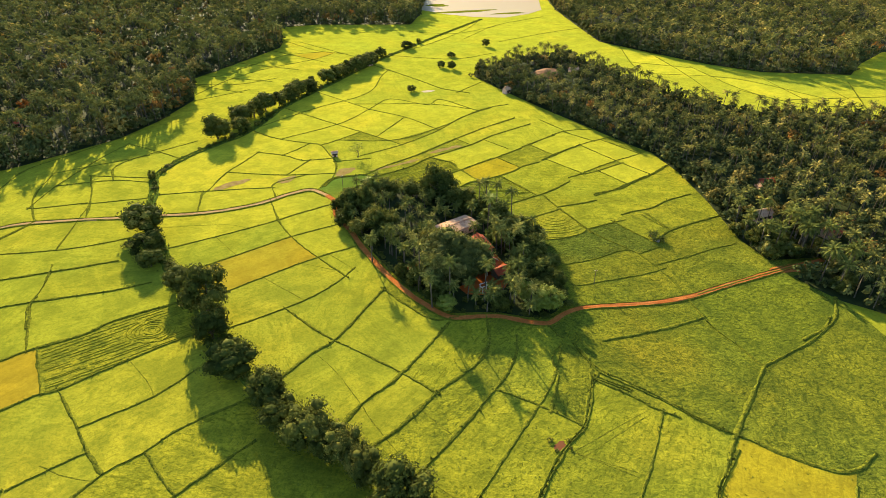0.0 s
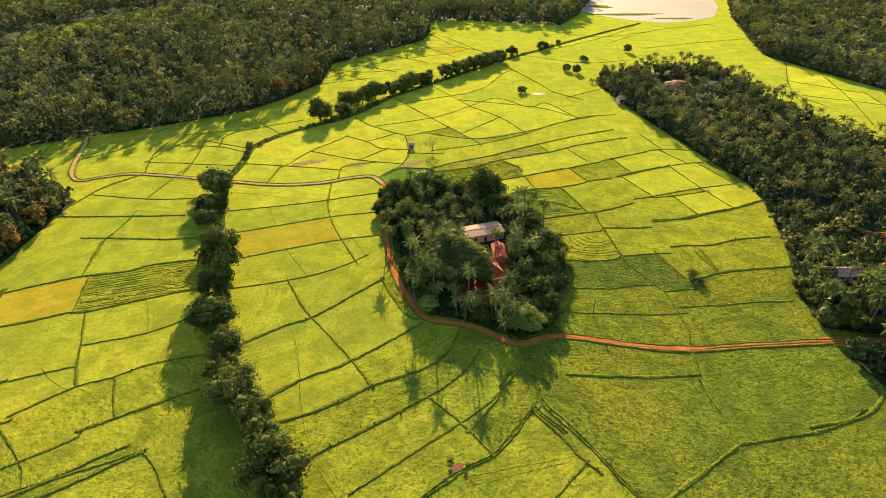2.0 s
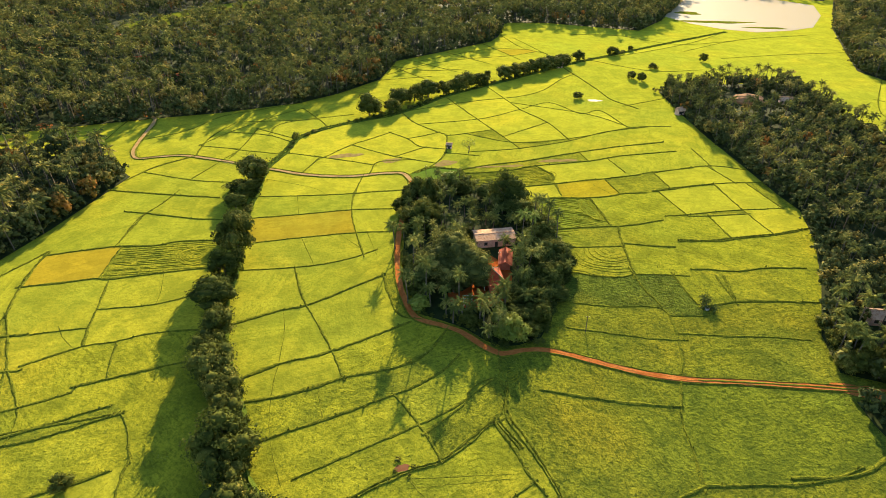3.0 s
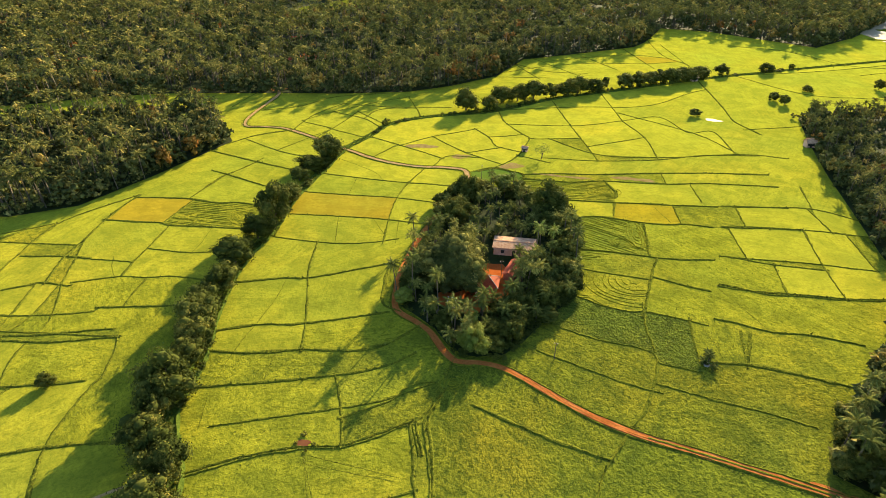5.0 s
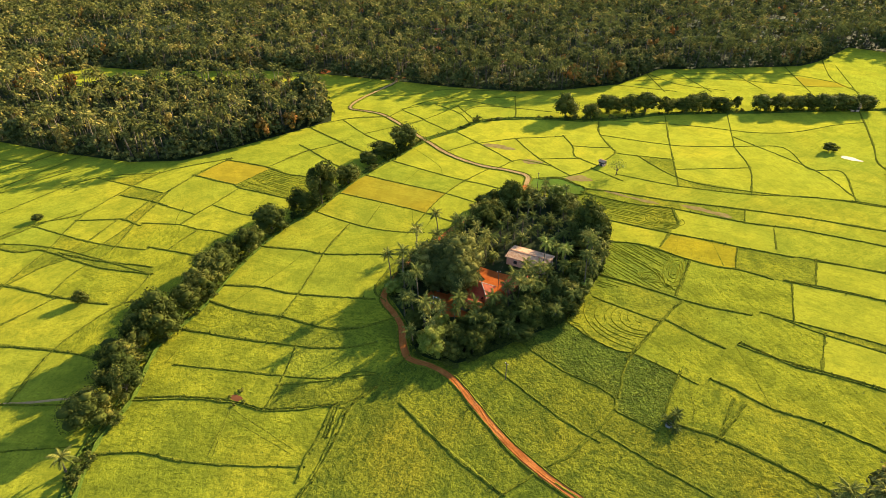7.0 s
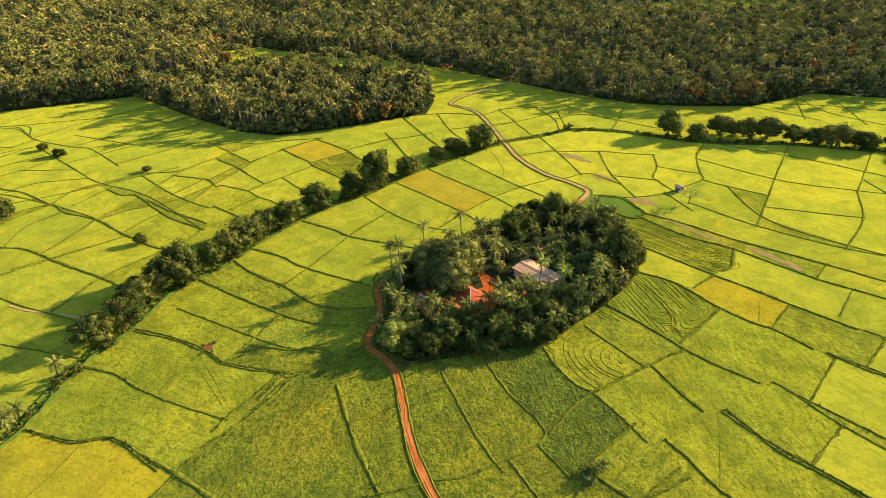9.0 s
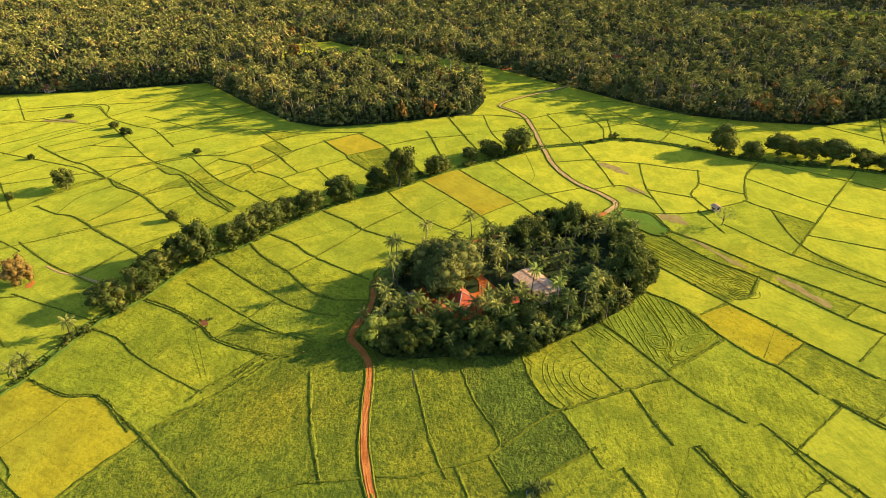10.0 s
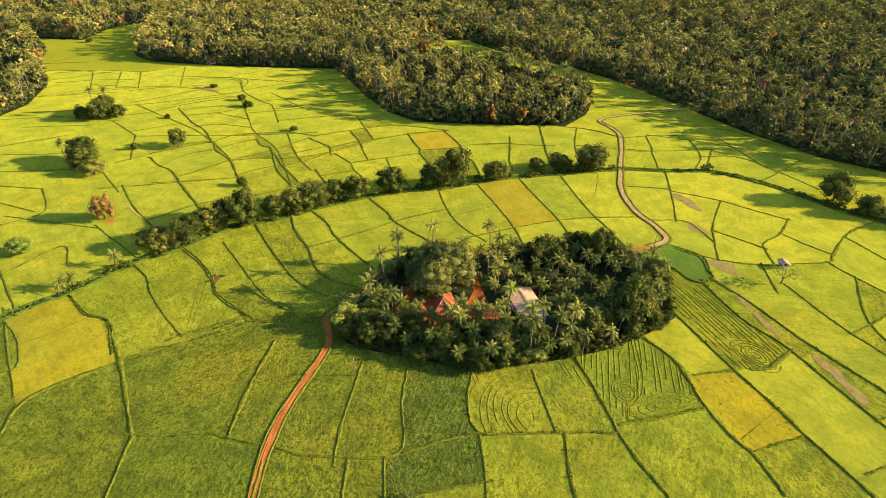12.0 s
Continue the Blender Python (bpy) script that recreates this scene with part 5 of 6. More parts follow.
for x, y, h, w in ((-108, 172, 11, 14.5), (-102, 160, 7, 12), (-97, 151, 6, 8), (-81.5, 138, 8, 10.5), (-68, 124, 16, 14), (-64.5, 116, 9, 9.5), (-54.5, 103.5, 10, 12.5),
                   (-43.7, 94, 9, 10), (-38.5, 87, 8.5, 9), (-31, 82.4, 10.5, 12.5), (-24, 78.3, 9.5, 9), (-18.9, 74.5, 8.5, 8.5), (-11, 67, 12, 13), (-6.5, 61.8, 9, 9),
                   (-0.7, 57.5, 8, 10), (10.5, 59.5, 9, 8), (7, 58, 9, 9), (16, 52.5, 8, 11)):
    tree(x, y, h * 1.12, w * 1.05, "dense dark green tree on the canal bank", ROW)
for x, y, h, w in ((-115.8, 264.8, 12.5, 15), (-107.5, 274.9, 9, 10), (-112.1, 289.2, 11, 13), (-108.1, 298.3, 10.5, 12), (-104.7, 308.3, 12, 13), (-99.5, 317.6, 9, 11),
                   (-96.8, 326.0, 8.5, 10.5), (-93.1, 334.6, 11.5, 13), (-88.8, 344.3, 9, 12), (-89.4, 357.0, 7, 6), (-81.3, 365.9, 10, 13), (-77.7, 374.0, 9.5, 12),
                   (-74.8, 382.8, 9, 12), (-71.5, 390.3, 9.5, 12), (-67.5, 394.7, 11, 13), (-63.5, 406.1, 10, 13), (-60.3, 418.1, 9, 12), (-55.5, 438, 7, 10),
                   (-38, 465, 6.5, 10.5)):
    tree(x, y, h, w, "dark broadleaf tree on the far canal bank", "trees along the far canal")
for x, y, h, w in ((-56.7, -9.5, 9, 10), (-34.5, 46, 4, 4.8), (24, 474, 6.5, 6.6), (-10, 406, 5.5, 6.5), (-2.3, 401.5, 6, 6.5), (17, 393, 7.5, 10), (-3, 438, 4, 7), (-30, 485, 4, 4.4),
                   (-26.9, 347.1, 4, 7), (-45.9, -25, 4, 3.2), (-85, -45, 2.5, 3.6), (-96, 27, 3, 4.2), (-126, -30, 4, 5), (-117.5, -19, 4, 7), (-199, -242, 4, 6), (-140, -63, 2.4, 5)):
    tree(x, y, h, w, "rounded dark green tree standing alone in the fields", "lone trees in the fields")
SPARSE = np.random.default_rng(92)
v, f, cs = crown_arrays(SPARSE, 10.0, 10.0, 2.5, 16, 420, 0.26, core=False)
TREE_KINDS.append((fast_mesh("trunk", *limbs_arrays(SPARSE, cs, 3.0, 0.2, 10), WOOD), fast_mesh("crown", v, f, LIGHT_LEAF)))
tree(-44.3, 242.3, 7.5, 8.5, "sparse thin-leaved tree beside the field hut", kind=7)
for x, y, h, w in ((-78, -82, 11, 12), (-70, -76, 12, 13), (-75, -70, 8, 10), (-66, -84, 8, 9)):
    tree(x, y, h, w, "tree in a clump amid the fields", "clump of trees in the fields")
for x, y, h, w in ((-27, -34, 13, 13), (-22, -28, 11, 12), (-18, -18, 8, 10)):
    tree(x, y, h, w, "tree in a stand beside a field bank", "stand of trees beside a bank")
tree(8, 19, 11, 9, "rust-tinged tree above bare red earth", crown=RUST_CROWN)
tree(36, 14.7, 6.8, 9, "pale green spreading tree by a field bank", crown=LIGHT_CROWN)

# island grove
BIG = np.random.default_rng(91)
v, f, cs = crown_arrays(BIG, 10.0, 10.0, 0.8, 70, 8000, 0.17)
TREE_KINDS.append((fast_mesh("trunk", *limbs_arrays(BIG, cs, 3.0, 0.35, 10), WOOD), fast_mesh("crown", v, f, BIG_LEAF)))
for x, y, h, w in ((-3.5, 150.5, 15.5, 16), (4.5, 148, 13.5, 14), (-5.5, 144, 12.5, 14), (2.0, 142.5, 11, 11)):
    tree(x, y, h, w, "big spreading dark green shade tree by the yard", "shade trees by the yard", kind=8)
tree(26.3, 130.5, 8, 8.2, "pale yellow-green tree beside the track", crown=OPEN_CROWN)
for x, y, h, w in ((-6.5, 202, 14.5, 13.5), (-1.5, 196, 8, 8), (3.5, 193, 9, 8)):
    tree(x, y, h, w, "tall dark tree at the grove's far edge", "tall dark trees of the grove")
for x, y, h, w in ((-38.6, 192, 7.5, 7.5), (-35, 196, 8, 8), (-33, 187, 12.5, 7.5), (-34.4, 173.5, 7, 7), (-26, 203, 6.5, 8), (-17, 203.5, 6.5, 8), (-28, 174, 12, 9), (-23.8, 169.7, 10, 8)):
    tree(x, y, h, w, "dark leafy tree at the edge of the grove", "trees at the edge of the grove")
for x, y, h, w in ((10.5, 189, 7.5, 8), (15, 182, 8.5, 8.5), (20.5, 173.5, 8, 8.5), (24, 166, 6.5, 7), (25, 159, 9, 9), (24, 152, 7, 7.5), (26, 145, 8, 8.5), (26.5, 138, 6.5, 7)):
    tree(x, y, h, w, "dense dark tree on the shaded edge of the grove", "trees on the shaded edge of the grove")
tree(18.5, 162.5, 9, 8, "dark green tree beside the outbuilding")
tree(-2.8, 131, 5, 6.5, "rounded pale green tree beside the track", crown=LIGHT_CROWN)
tree(23, 130.5, 5, 6, "open pale green tree beside the track", crown=OPEN_CROWN)
tree(20, 135, 6.5, 6.5, "open pale green tree in the grove", crown=OPEN_CROWN)
tree(-39, 189, 11, 9, "tall tree at the grove's edge by the track")
tree(-40.5, 178.7, 6, 6.4, "small round tree beside the track")
tree(-28, 176, 10, 9, "leafy tree in the grove")
tree(-6.5, 135.5, 6, 7, "leafy tree overhanging the track")
tree(-12.5, 143, 5.5, 6.5, "leafy tree overhanging the track")
tree(-17, 147.5, 5, 5.5, "leafy tree overhanging the track")

FRONDS = []
for i in range(6):
    r = np.random.default_rng(50 + i)
    _, (v, f) = palm_arrays(r, 0.0, 1, 15, 3.0, 0.0, 5, 0.19)
    # laid along x, level at its foot
    a = math.atan2(v[1][1], v[1][0])
    c, s = math.cos(-a), math.sin(-a)
    v = np.stack([v[:, 0] * c - v[:, 1] * s, v[:, 0] * s + v[:, 1] * c, v[:, 2]], 1)
    e = math.atan2(v[1][2], v[1][0])
    c, s = math.cos(e), math.sin(e)
    v = np.stack([v[:, 0] * c + v[:, 2] * s, v[:, 1], -v[:, 0] * s + v[:, 2] * c], 1)
    # each frond twice: plain, and a paler copy with sunlight in its colour
    FRONDS.append((fast_mesh("frond", v, f, GROVE_PALM), fast_mesh("frond", v, f, LIGHT_LEAF)))
STEMS = []
for i in range(4):
    r = np.random.default_rng(60 + i)
    (v, f), (cv, _) = palm_arrays(r, 10.0, 1, 3, 3.0, 0.035)
    STEMS.append((fast_mesh("trunk", v, f, BARK), v[-5:].mean(0)))


def palm(x, y, h, label="tall coconut palm with feathery crown", group="coconut palms", spread=1.0, yellow=False):
    """A coconut palm: a leaning trunk and a head of separate arching fronds."""
    root = tagged(new("coconut_palm"), label, "palm tree", group)
    root.matrix_world = pose(x, y, 0.1, 0, 0, rt.random() * 360)
    mesh, top = STEMS[int(rt.integers(4))]
    t = part("trunk", mesh, root)
    t.scale.z = h / 10.0
    n = int(rt.integers(18, 23))
    for i in range(n):
        up = 76 - 100 * (i + 0.5) / n + rt.normal(0, 6)
        fr = part("frond", FRONDS[int(rt.integers(6))][1 if yellow else 0], root)
        k = spread * rt.uniform(0.85, 1.12)
        fr.matrix_local = Matrix.LocRotScale((top[0], top[1], h), Euler((0, radians(-up), i * 2.39996 + rt.normal(0, 0.15))), (k, k, k))
    return root


for x, y, h in ((-27, 154.6, 9.6), (-10.9, 140.8, 15), (-2, 133, 14.2), (8, 134, 13.8), (-7, 131, 10.5), (8.3, 189.5, 12.0), (11.1, 189.1, 12.5), (14.6, 185.8, 13.0), (19.6, 181.2, 13.0)):
    palm(x, y, h, "tall coconut palm standing clear of the grove")
for x, y, h in ((15.2, 132.5, 8.5), (18.3, 141.8, 9.0), (17.6, 136.3, 7), (-7.6, 141, 9.5), (-16.3, 150, 9), (20.5, 162.6, 9.5), (13.5, 165, 8.5), (10.5, 131.5, 6.5), (21, 150.5, 8.5), (16.5, 147.0, 4.6), (16.0, 143.0, 5.0), (17.8, 153.5, 5.0), (-8.5, 163.5, 9.5), (-21, 159, 9.5), (14.2, 166, 8), (15.8, 161.5, 8), (13, 170, 8.5), (17.2, 157.5, 7.5), (5.5, 181, 8), (14.8, 160.2, 8.8), (18.2, 159.8, 9.5), (13.4, 163.2, 6.5), (5.8, 170.5, 5.5)):
    palm(x, y, h, "full-headed coconut palm around the yard", "coconut palms round the yard", spread=1.0)
# two palms in the paler fronds, their sunlit look painted on
for x, y, h in ((10.7, 172.2, 14.6), (11.5, 179.2, 11.5)):
    palm(x, y, h, "yellow-green coconut palm by the house, sunlight put into its colour", yellow=True)


def scatter(n, seed, gap, test):
    r = np.random.default_rng(seed)
    out = []
    for _ in range(n * 60):
        x, y = r.uniform(-46, 30), r.uniform(126, 210)
        if len(out) < n and inside(ISLAND, np.array([x]), np.array([y]))[0] and test(x, y) and all(np.hypot(x - a, y - b) > gap for a, b in out):
            out.append((x, y))
    return out


def open_ground(x, y):
    """Clear of the house, the yard, the lane and the big tree."""
    a, b = (x + 0.5) * 0.79 + (y - 174.5) * 0.615, -(x + 0.5) * 0.615 + (y - 174.5) * 0.79
    return not (abs(a) < 9 and abs(b) < 5.5 or np.hypot(x, y - 148) < 11.5 or (2 < x < 18.5 and 137.5 < y < 161) or abs((x - 9.5) * 0.92 + (y - 163) * 0.38) < 4.2 and abs(-(x - 9.5) * 0.38 + (y - 163) * 0.92) < 8 or (abs((x - 10) * 0.88 + (y - 152) * 0.47) < 6.5 and 150 < y < 166) or (-16 < x < 6 and 150 < y < 164 and abs((y - 152) - (x + 16) * 0.6) < 5))


ri = np.random.default_rng(77)
for x, y in scatter(128, 5, 3.3, open_ground):
    a, b = (x - 0) * 0.79 + (y - 174.7) * 0.615, -(x - 0) * 0.615 + (y - 174.7) * 0.79
    lit = abs((x - 10) * 0.88 + (y - 152) * 0.47) < 6.5 and y > 150
    low = abs(a) < 11 and 0 < b < 17 or lit or (2 < x < 17 and y < 172 and y > 150)
    palm(x, y, ri.uniform(3.2, 4.8) if low else ri.uniform(3.8, 7.2), "coconut palm in the grove round the house", "coconut palms of the grove", spread=ri.uniform(0.75, 0.98))
for x, y in scatter(62, 6, 4.2, lambda x, y: open_ground(x, y) and abs((x - 10) * 0.88 + (y - 152) * 0.47) > 6 and (x > 12 or x + y * 0.5 < 52 or y > 203)):
    pale = ri.random() < 0.16
    tree(x, y, ri.uniform(3.5, 8.5), ri.uniform(4.5, 8), "pale green tree in the grove round the house" if pale else "dark green tree in the grove round the house", "trees of the grove", kind=int(ri.integers(7)),
         crown=(LIGHT_CROWN if ri.random() < 0.5 else OPEN_CROWN) if pale else None)
for x, y in scatter(80, 8, 3.0, lambda x, y: open_ground(x, y)):
    bush(x, y, ri.uniform(1.5, 3.2), ri.uniform(2.5, 4.5), "low bush under the palms", "bushes of the grove")
# low growth that fills the strip between the grove and the track
ln = smooth_line([q for q in TRACK_EAST if q[0] < 34.5], 1.7)
d = np.gradient(ln, axis=0)
d /= np.hypot(d[:, 0], d[:, 1])[:, None]
for q, (dx, dy) in zip(ln, d):
    if ri.random() < 0.85:
        o = -ri.uniform(1.9, 3.6)
        bush(q[0] - dy * o, q[1] + dx * o, ri.uniform(0.6, 1.9), ri.uniform(1.6, 3.0), "low dark bush beside the dirt track", "bushes along the track")
for x, y, w in ((20.0, 84.0, 1.8), (23.8, 84.2, 1.3), (21.0, 81.4, 1.2), (24.2, 82.0, 1.0)):
    bush(x, y, 0.7, w, "low weeds beside the small pond", "weeds round the small pond")
# low growth along the shaded edge of the grove
edge_line = smooth_line(ISLAND[10:22], 1.9)
for q in edge_line:
    k = ri.uniform(0.02, 0.06)
    bush(q[0] - q[0] * k, q[1] - (q[1] - 170) * k, ri.uniform(0.9, 2.6), ri.uniform(2.2, 3.8), "low dark bush at the shaded edge of the grove", "bushes at the shaded edge of the grove")
# full palms at the near tip of the eastern wood
tip = np.random.default_rng(64)
for k in range(60):
    x, y = tip.uniform(97, 122), tip.uniform(137, 181)
    if inside(EAST, np.array([x]), np.array([y]))[0] and math.hypot(x - 106, y - 152.5) > 4.5:
        if k % 3:
            palm(x, y, tip.uniform(6.5, 12.5), "coconut palm at the near tip of the wood", "coconut palms at the wood's tip", spread=tip.uniform(1.0, 1.2))
        else:
            tree(x, y, tip.uniform(4, 7.5), tip.uniform(5, 7.5), "dark leafy tree at the near tip of the wood", "trees at the wood's tip", kind=int(tip.integers(7)))
# palms and bushes at the canal's lower end
for x, y, h in ((29, 48.5, 4), (42.5, 46.5, 3.6), (46, 46, 3.2), (-20, -36, 11), (-79, -80, 13), (-72, -82, 14), (68.3, 171.2, 2.0), (67.2, 172.6, 1.2), (69.6, 170.4, 1.0), (67.4, 170.2, 0.9)):
    palm(x, y, h, "young coconut palm on a field bank", "palms on the field banks", spread=0.62 if h < 2.5 else 1.0)
rb = np.random.default_rng(15)
line = smooth_line(CANAL, 3.0)
for q in line:
    if rb.random() < (0.55 if q[1] < 62 else 0.5 if q[1] < 185 else 0.25 if q[1] < 250 else 0.8 if q[1] < 420 else 0.2 if q[1] < 480 else 0):
        bush(q[0] + rb.normal(0, 0.8), q[1] + rb.normal(0, 0.8), rb.uniform(1.2, 3.4), rb.uniform(2.2, 5.2), "low bush on the canal bank", "bushes along the canal")

# ---------------------------------------------------------------- canal
line = smooth_line(CANAL, 2.0)
v, f = ribbon(line, [(-1.9, 0.08), (-1.2, 0.45), (-0.6, 0.12), (0.6, 0.12), (1.2, 0.45), (1.9, 0.08)], np.random.default_rng(8), 0.5)
tagged(new("canal", mesh_of("canal", v, f, DITCH)), "narrow overgrown canal between grassy banks", "canal", kind="structure")
canal_grass = []
rng = np.random.default_rng(9)
for q in line:
    for _ in range(6):
        canal_grass.append((q[0] + rng.normal(0, 1.0), q[1] + rng.normal(0, 1.0), rng.uniform(0.3, 0.9)))
tufts("canal_grass", canal_grass, TUFT, "dark grass along the canal banks")

# ---------------------------------------------------------------- bare earth, mud and water


def blob(name, x, y, rx, ry, turn, mat, label, category, z=0.15, seed=1, kind="structure"):
    """An uneven patch lying on the ground."""
    r = np.random.default_rng(seed)
    n = 40
    ph = r.random(6) * 6.283
    vs = [(0, 0, 0.02)]
    for k in range(n):
        a = k / n * 6.283
        m = 1 + 0.14 * math.sin(2 * a + ph[0]) + 0.12 * math.sin(3 * a + ph[1]) + 0.08 * math.sin(5 * a + ph[2]) + 0.05 * math.sin(9 * a + ph[3])
        vs.append((rx * m * math.cos(a), ry * m * math.sin(a), 0))
    fs = [(0, k + 1, (k + 1) % n + 1) for k in range(n)]
    ob = tagged(new(name, mesh_of(name, vs, fs, mat)), label, category, kind=kind)
    ob.matrix_world = pose(x, y, z, 0, 0, turn)
    return ob


for i, (x, y, rx, ry, turn) in enumerate(((-92, 212.5, 7, 2.6, 42), (-70.5, 217.5, 4.6, 2.2, 40), (-48, 226, 4.5, 3.2, 60), (-31, 231, 6, 1.0, 33), (-21, 237.5, 5.5, 1.1, 33),
                                          (-6.5, 252, 6.5, 1.6, 36), (-134.5, -65, 9, 3.0, 85), (-1, 255.5, 5, 1.3, 36), (-46.5, 227.5, 3.6, 2.2, 60))):
    blob("mud_patch", x, y, rx, ry, turn, MUD, "pale wet mud in an unplanted field", "mud", 0.145, 30 + i)
blob("pond", 22, 82.6, 1.7, 1.0, 30, WATER, "small pond of reddish brown water", "pond", 0.16, 5)
blob("pond", -16.8, 347.8, 4.0, 2.0, 32, SKY_WATER, "shallow pool beside a ditch, sky reflection painted pale", "pond", 0.16, 6)
blob("ground_red", 8, 22, 2.2, 1.0, 20, LATERITE, "bare red earth by a ditch", "bare earth", 0.16, 7)
blob("ground_red", -249, 579, 17, 8, 20, LATERITE, "bare red earth in a clearing", "bare earth", 0.2, 8)
blob("ground_red", -268, 637, 18, 9, 10, LATERITE, "bare red earth in a clearing", "bare earth", 0.2, 9)
blob("ground_red", -222, 209, 5, 3, 40, LATERITE, "bare red earth where the track enters the wood", "bare earth", 0.2, 10)
blob("ground_red", 106, 153.5, 6, 2.5, 15, LATERITE, "bare red earth where the track enters the wood", "bare earth", 0.2, 12)
lake = [(-60, 735), (-48, 690), (-37, 650), (-8, 622), (20, 607), (49, 605), (74, 626), (91, 652), (97, 723), (90, 790), (60, 812), (0, 815), (-45, 790)]
tagged(new("water", mesh_of("water", [(x, y, 0.18) for x, y in lake], [tuple(range(len(lake)))], SKY_WATER)), "wide shallow lake, sky reflection painted pale", "water", kind="structure")
for i, (x, y, rx, ry) in enumerate(((10, 640, 30, 7), (55, 630, 16, 5), (-20, 680, 12, 9))):
    blob("lake_reeds", x, y, rx, ry, 20, CROPS["green"], "green reeds in the shallow lake", "reeds", 0.22, 60 + i)
line = smooth_line([(-2, 20), (1.1, 26.8), (2.1, 32.2), (4.0, 37.7), (5.8, 44.4), (7.7, 51.4)], 1.5)
v, f = ribbon(line, [(-0.4, 0.10), (-0.15, 0.2), (0.15, 0.2), (0.4, 0.10)], np.random.default_rng(4), 0.2)
tagged(new("ditch", mesh_of("ditch", v, f, PALE_DIRT)), "brown earth ditch edge", "ditch", kind="structure")

# red earth yard and lane inside the grove
for i, (x, y, rx, ry) in enumerate(((-286, 266, 7, 4), (-277, 277, 6, 3.5), (-344, 141, 8, 5), (-390, 139, 9, 5), (-232, 291, 6, 3), (-520, 345, 14, 7), (-255, 170, 6, 3))):
    blob("ground_red", x, y, rx, ry, 30 * i, LATERITE, "bare red earth among the palms", "bare earth", 0.24, 80 + i)
yard = [(-20, 150.5), (-16, 153), (-9, 157.2), (-3, 161), (1, 164), (3, 166), (8, 164), (13, 160), (16, 153), (17, 146), (14, 140), (9, 137), (3, 137.5), (0.5, 141), (4, 144), (5, 148), (4.5, 153), (2, 158), (-3.5, 157.6), (-9.5, 153.8), (-18, 148.6)]
tagged(new("ground_yard", mesh_of("ground_yard", [(x, y, 0.24) for x, y in yard], [tuple(range(len(yard)))], YARD)), "swept red earth yard and lane", "yard", kind="structure")

bm = bmesh.new()
bmesh.ops.create_icosphere(bm, subdivisions=4, radius=1)
for v in bm.verts:
    n = noise.fractal(v.co * 2.2, 1.0, 2.0, 4)
    v.co = Vector((v.co.x * 9.5, v.co.y * 7, max(-0.2, v.co.z * 4.6))) * (1 + 0.10 * n)
me = bpy.data.meshes.new("earth_mound")
bm.to_mesh(me)
bm.free()
me.materials.append(simple("heaped_earth", (0.30, 0.12, 0.05), (0.42, 0.20, 0.09), 0.3, 0.9, 0.1, 0.6, 0.2, 1.5, (0.16, 0.12, 0.04)))
tagged(new("earth_mound", me), "tall heap of reddish brown earth", "earth mound").location = (61, 386, 0)

# ---------------------------------------------------------------- houses


def box(name, x0, y0, z0, x1, y1, z1, mat):
    v = [(x, y, z) for z in (z0, z1) for x, y in ((x0, y0), (x1, y0), (x1, y1), (x0, y1))]
    f = [(0, 3, 2, 1), (4, 5, 6, 7), (0, 1, 5, 4), (1, 2, 6, 5), (2, 3, 7, 6), (3, 0, 4, 7)]
    return mesh_of(name, v, f, mat)


def slab(name, a, b, c, d, thick, mat):
    """A sheet with thickness over four corners."""
    a, b, c, d = (Vector(q) for q in (a, b, c, d))
    n = (b - a).cross(d - a).normalized() * thick
    v = [a, b, c, d, a + n, b + n, c + n, d + n]
    f = [(3, 2, 1, 0), (4, 5, 6, 7), (0, 1, 5, 4), (1, 2, 6, 5), (2, 3, 7, 6), (3, 0, 4, 7)]
    return mesh_of(name, v, f, mat)


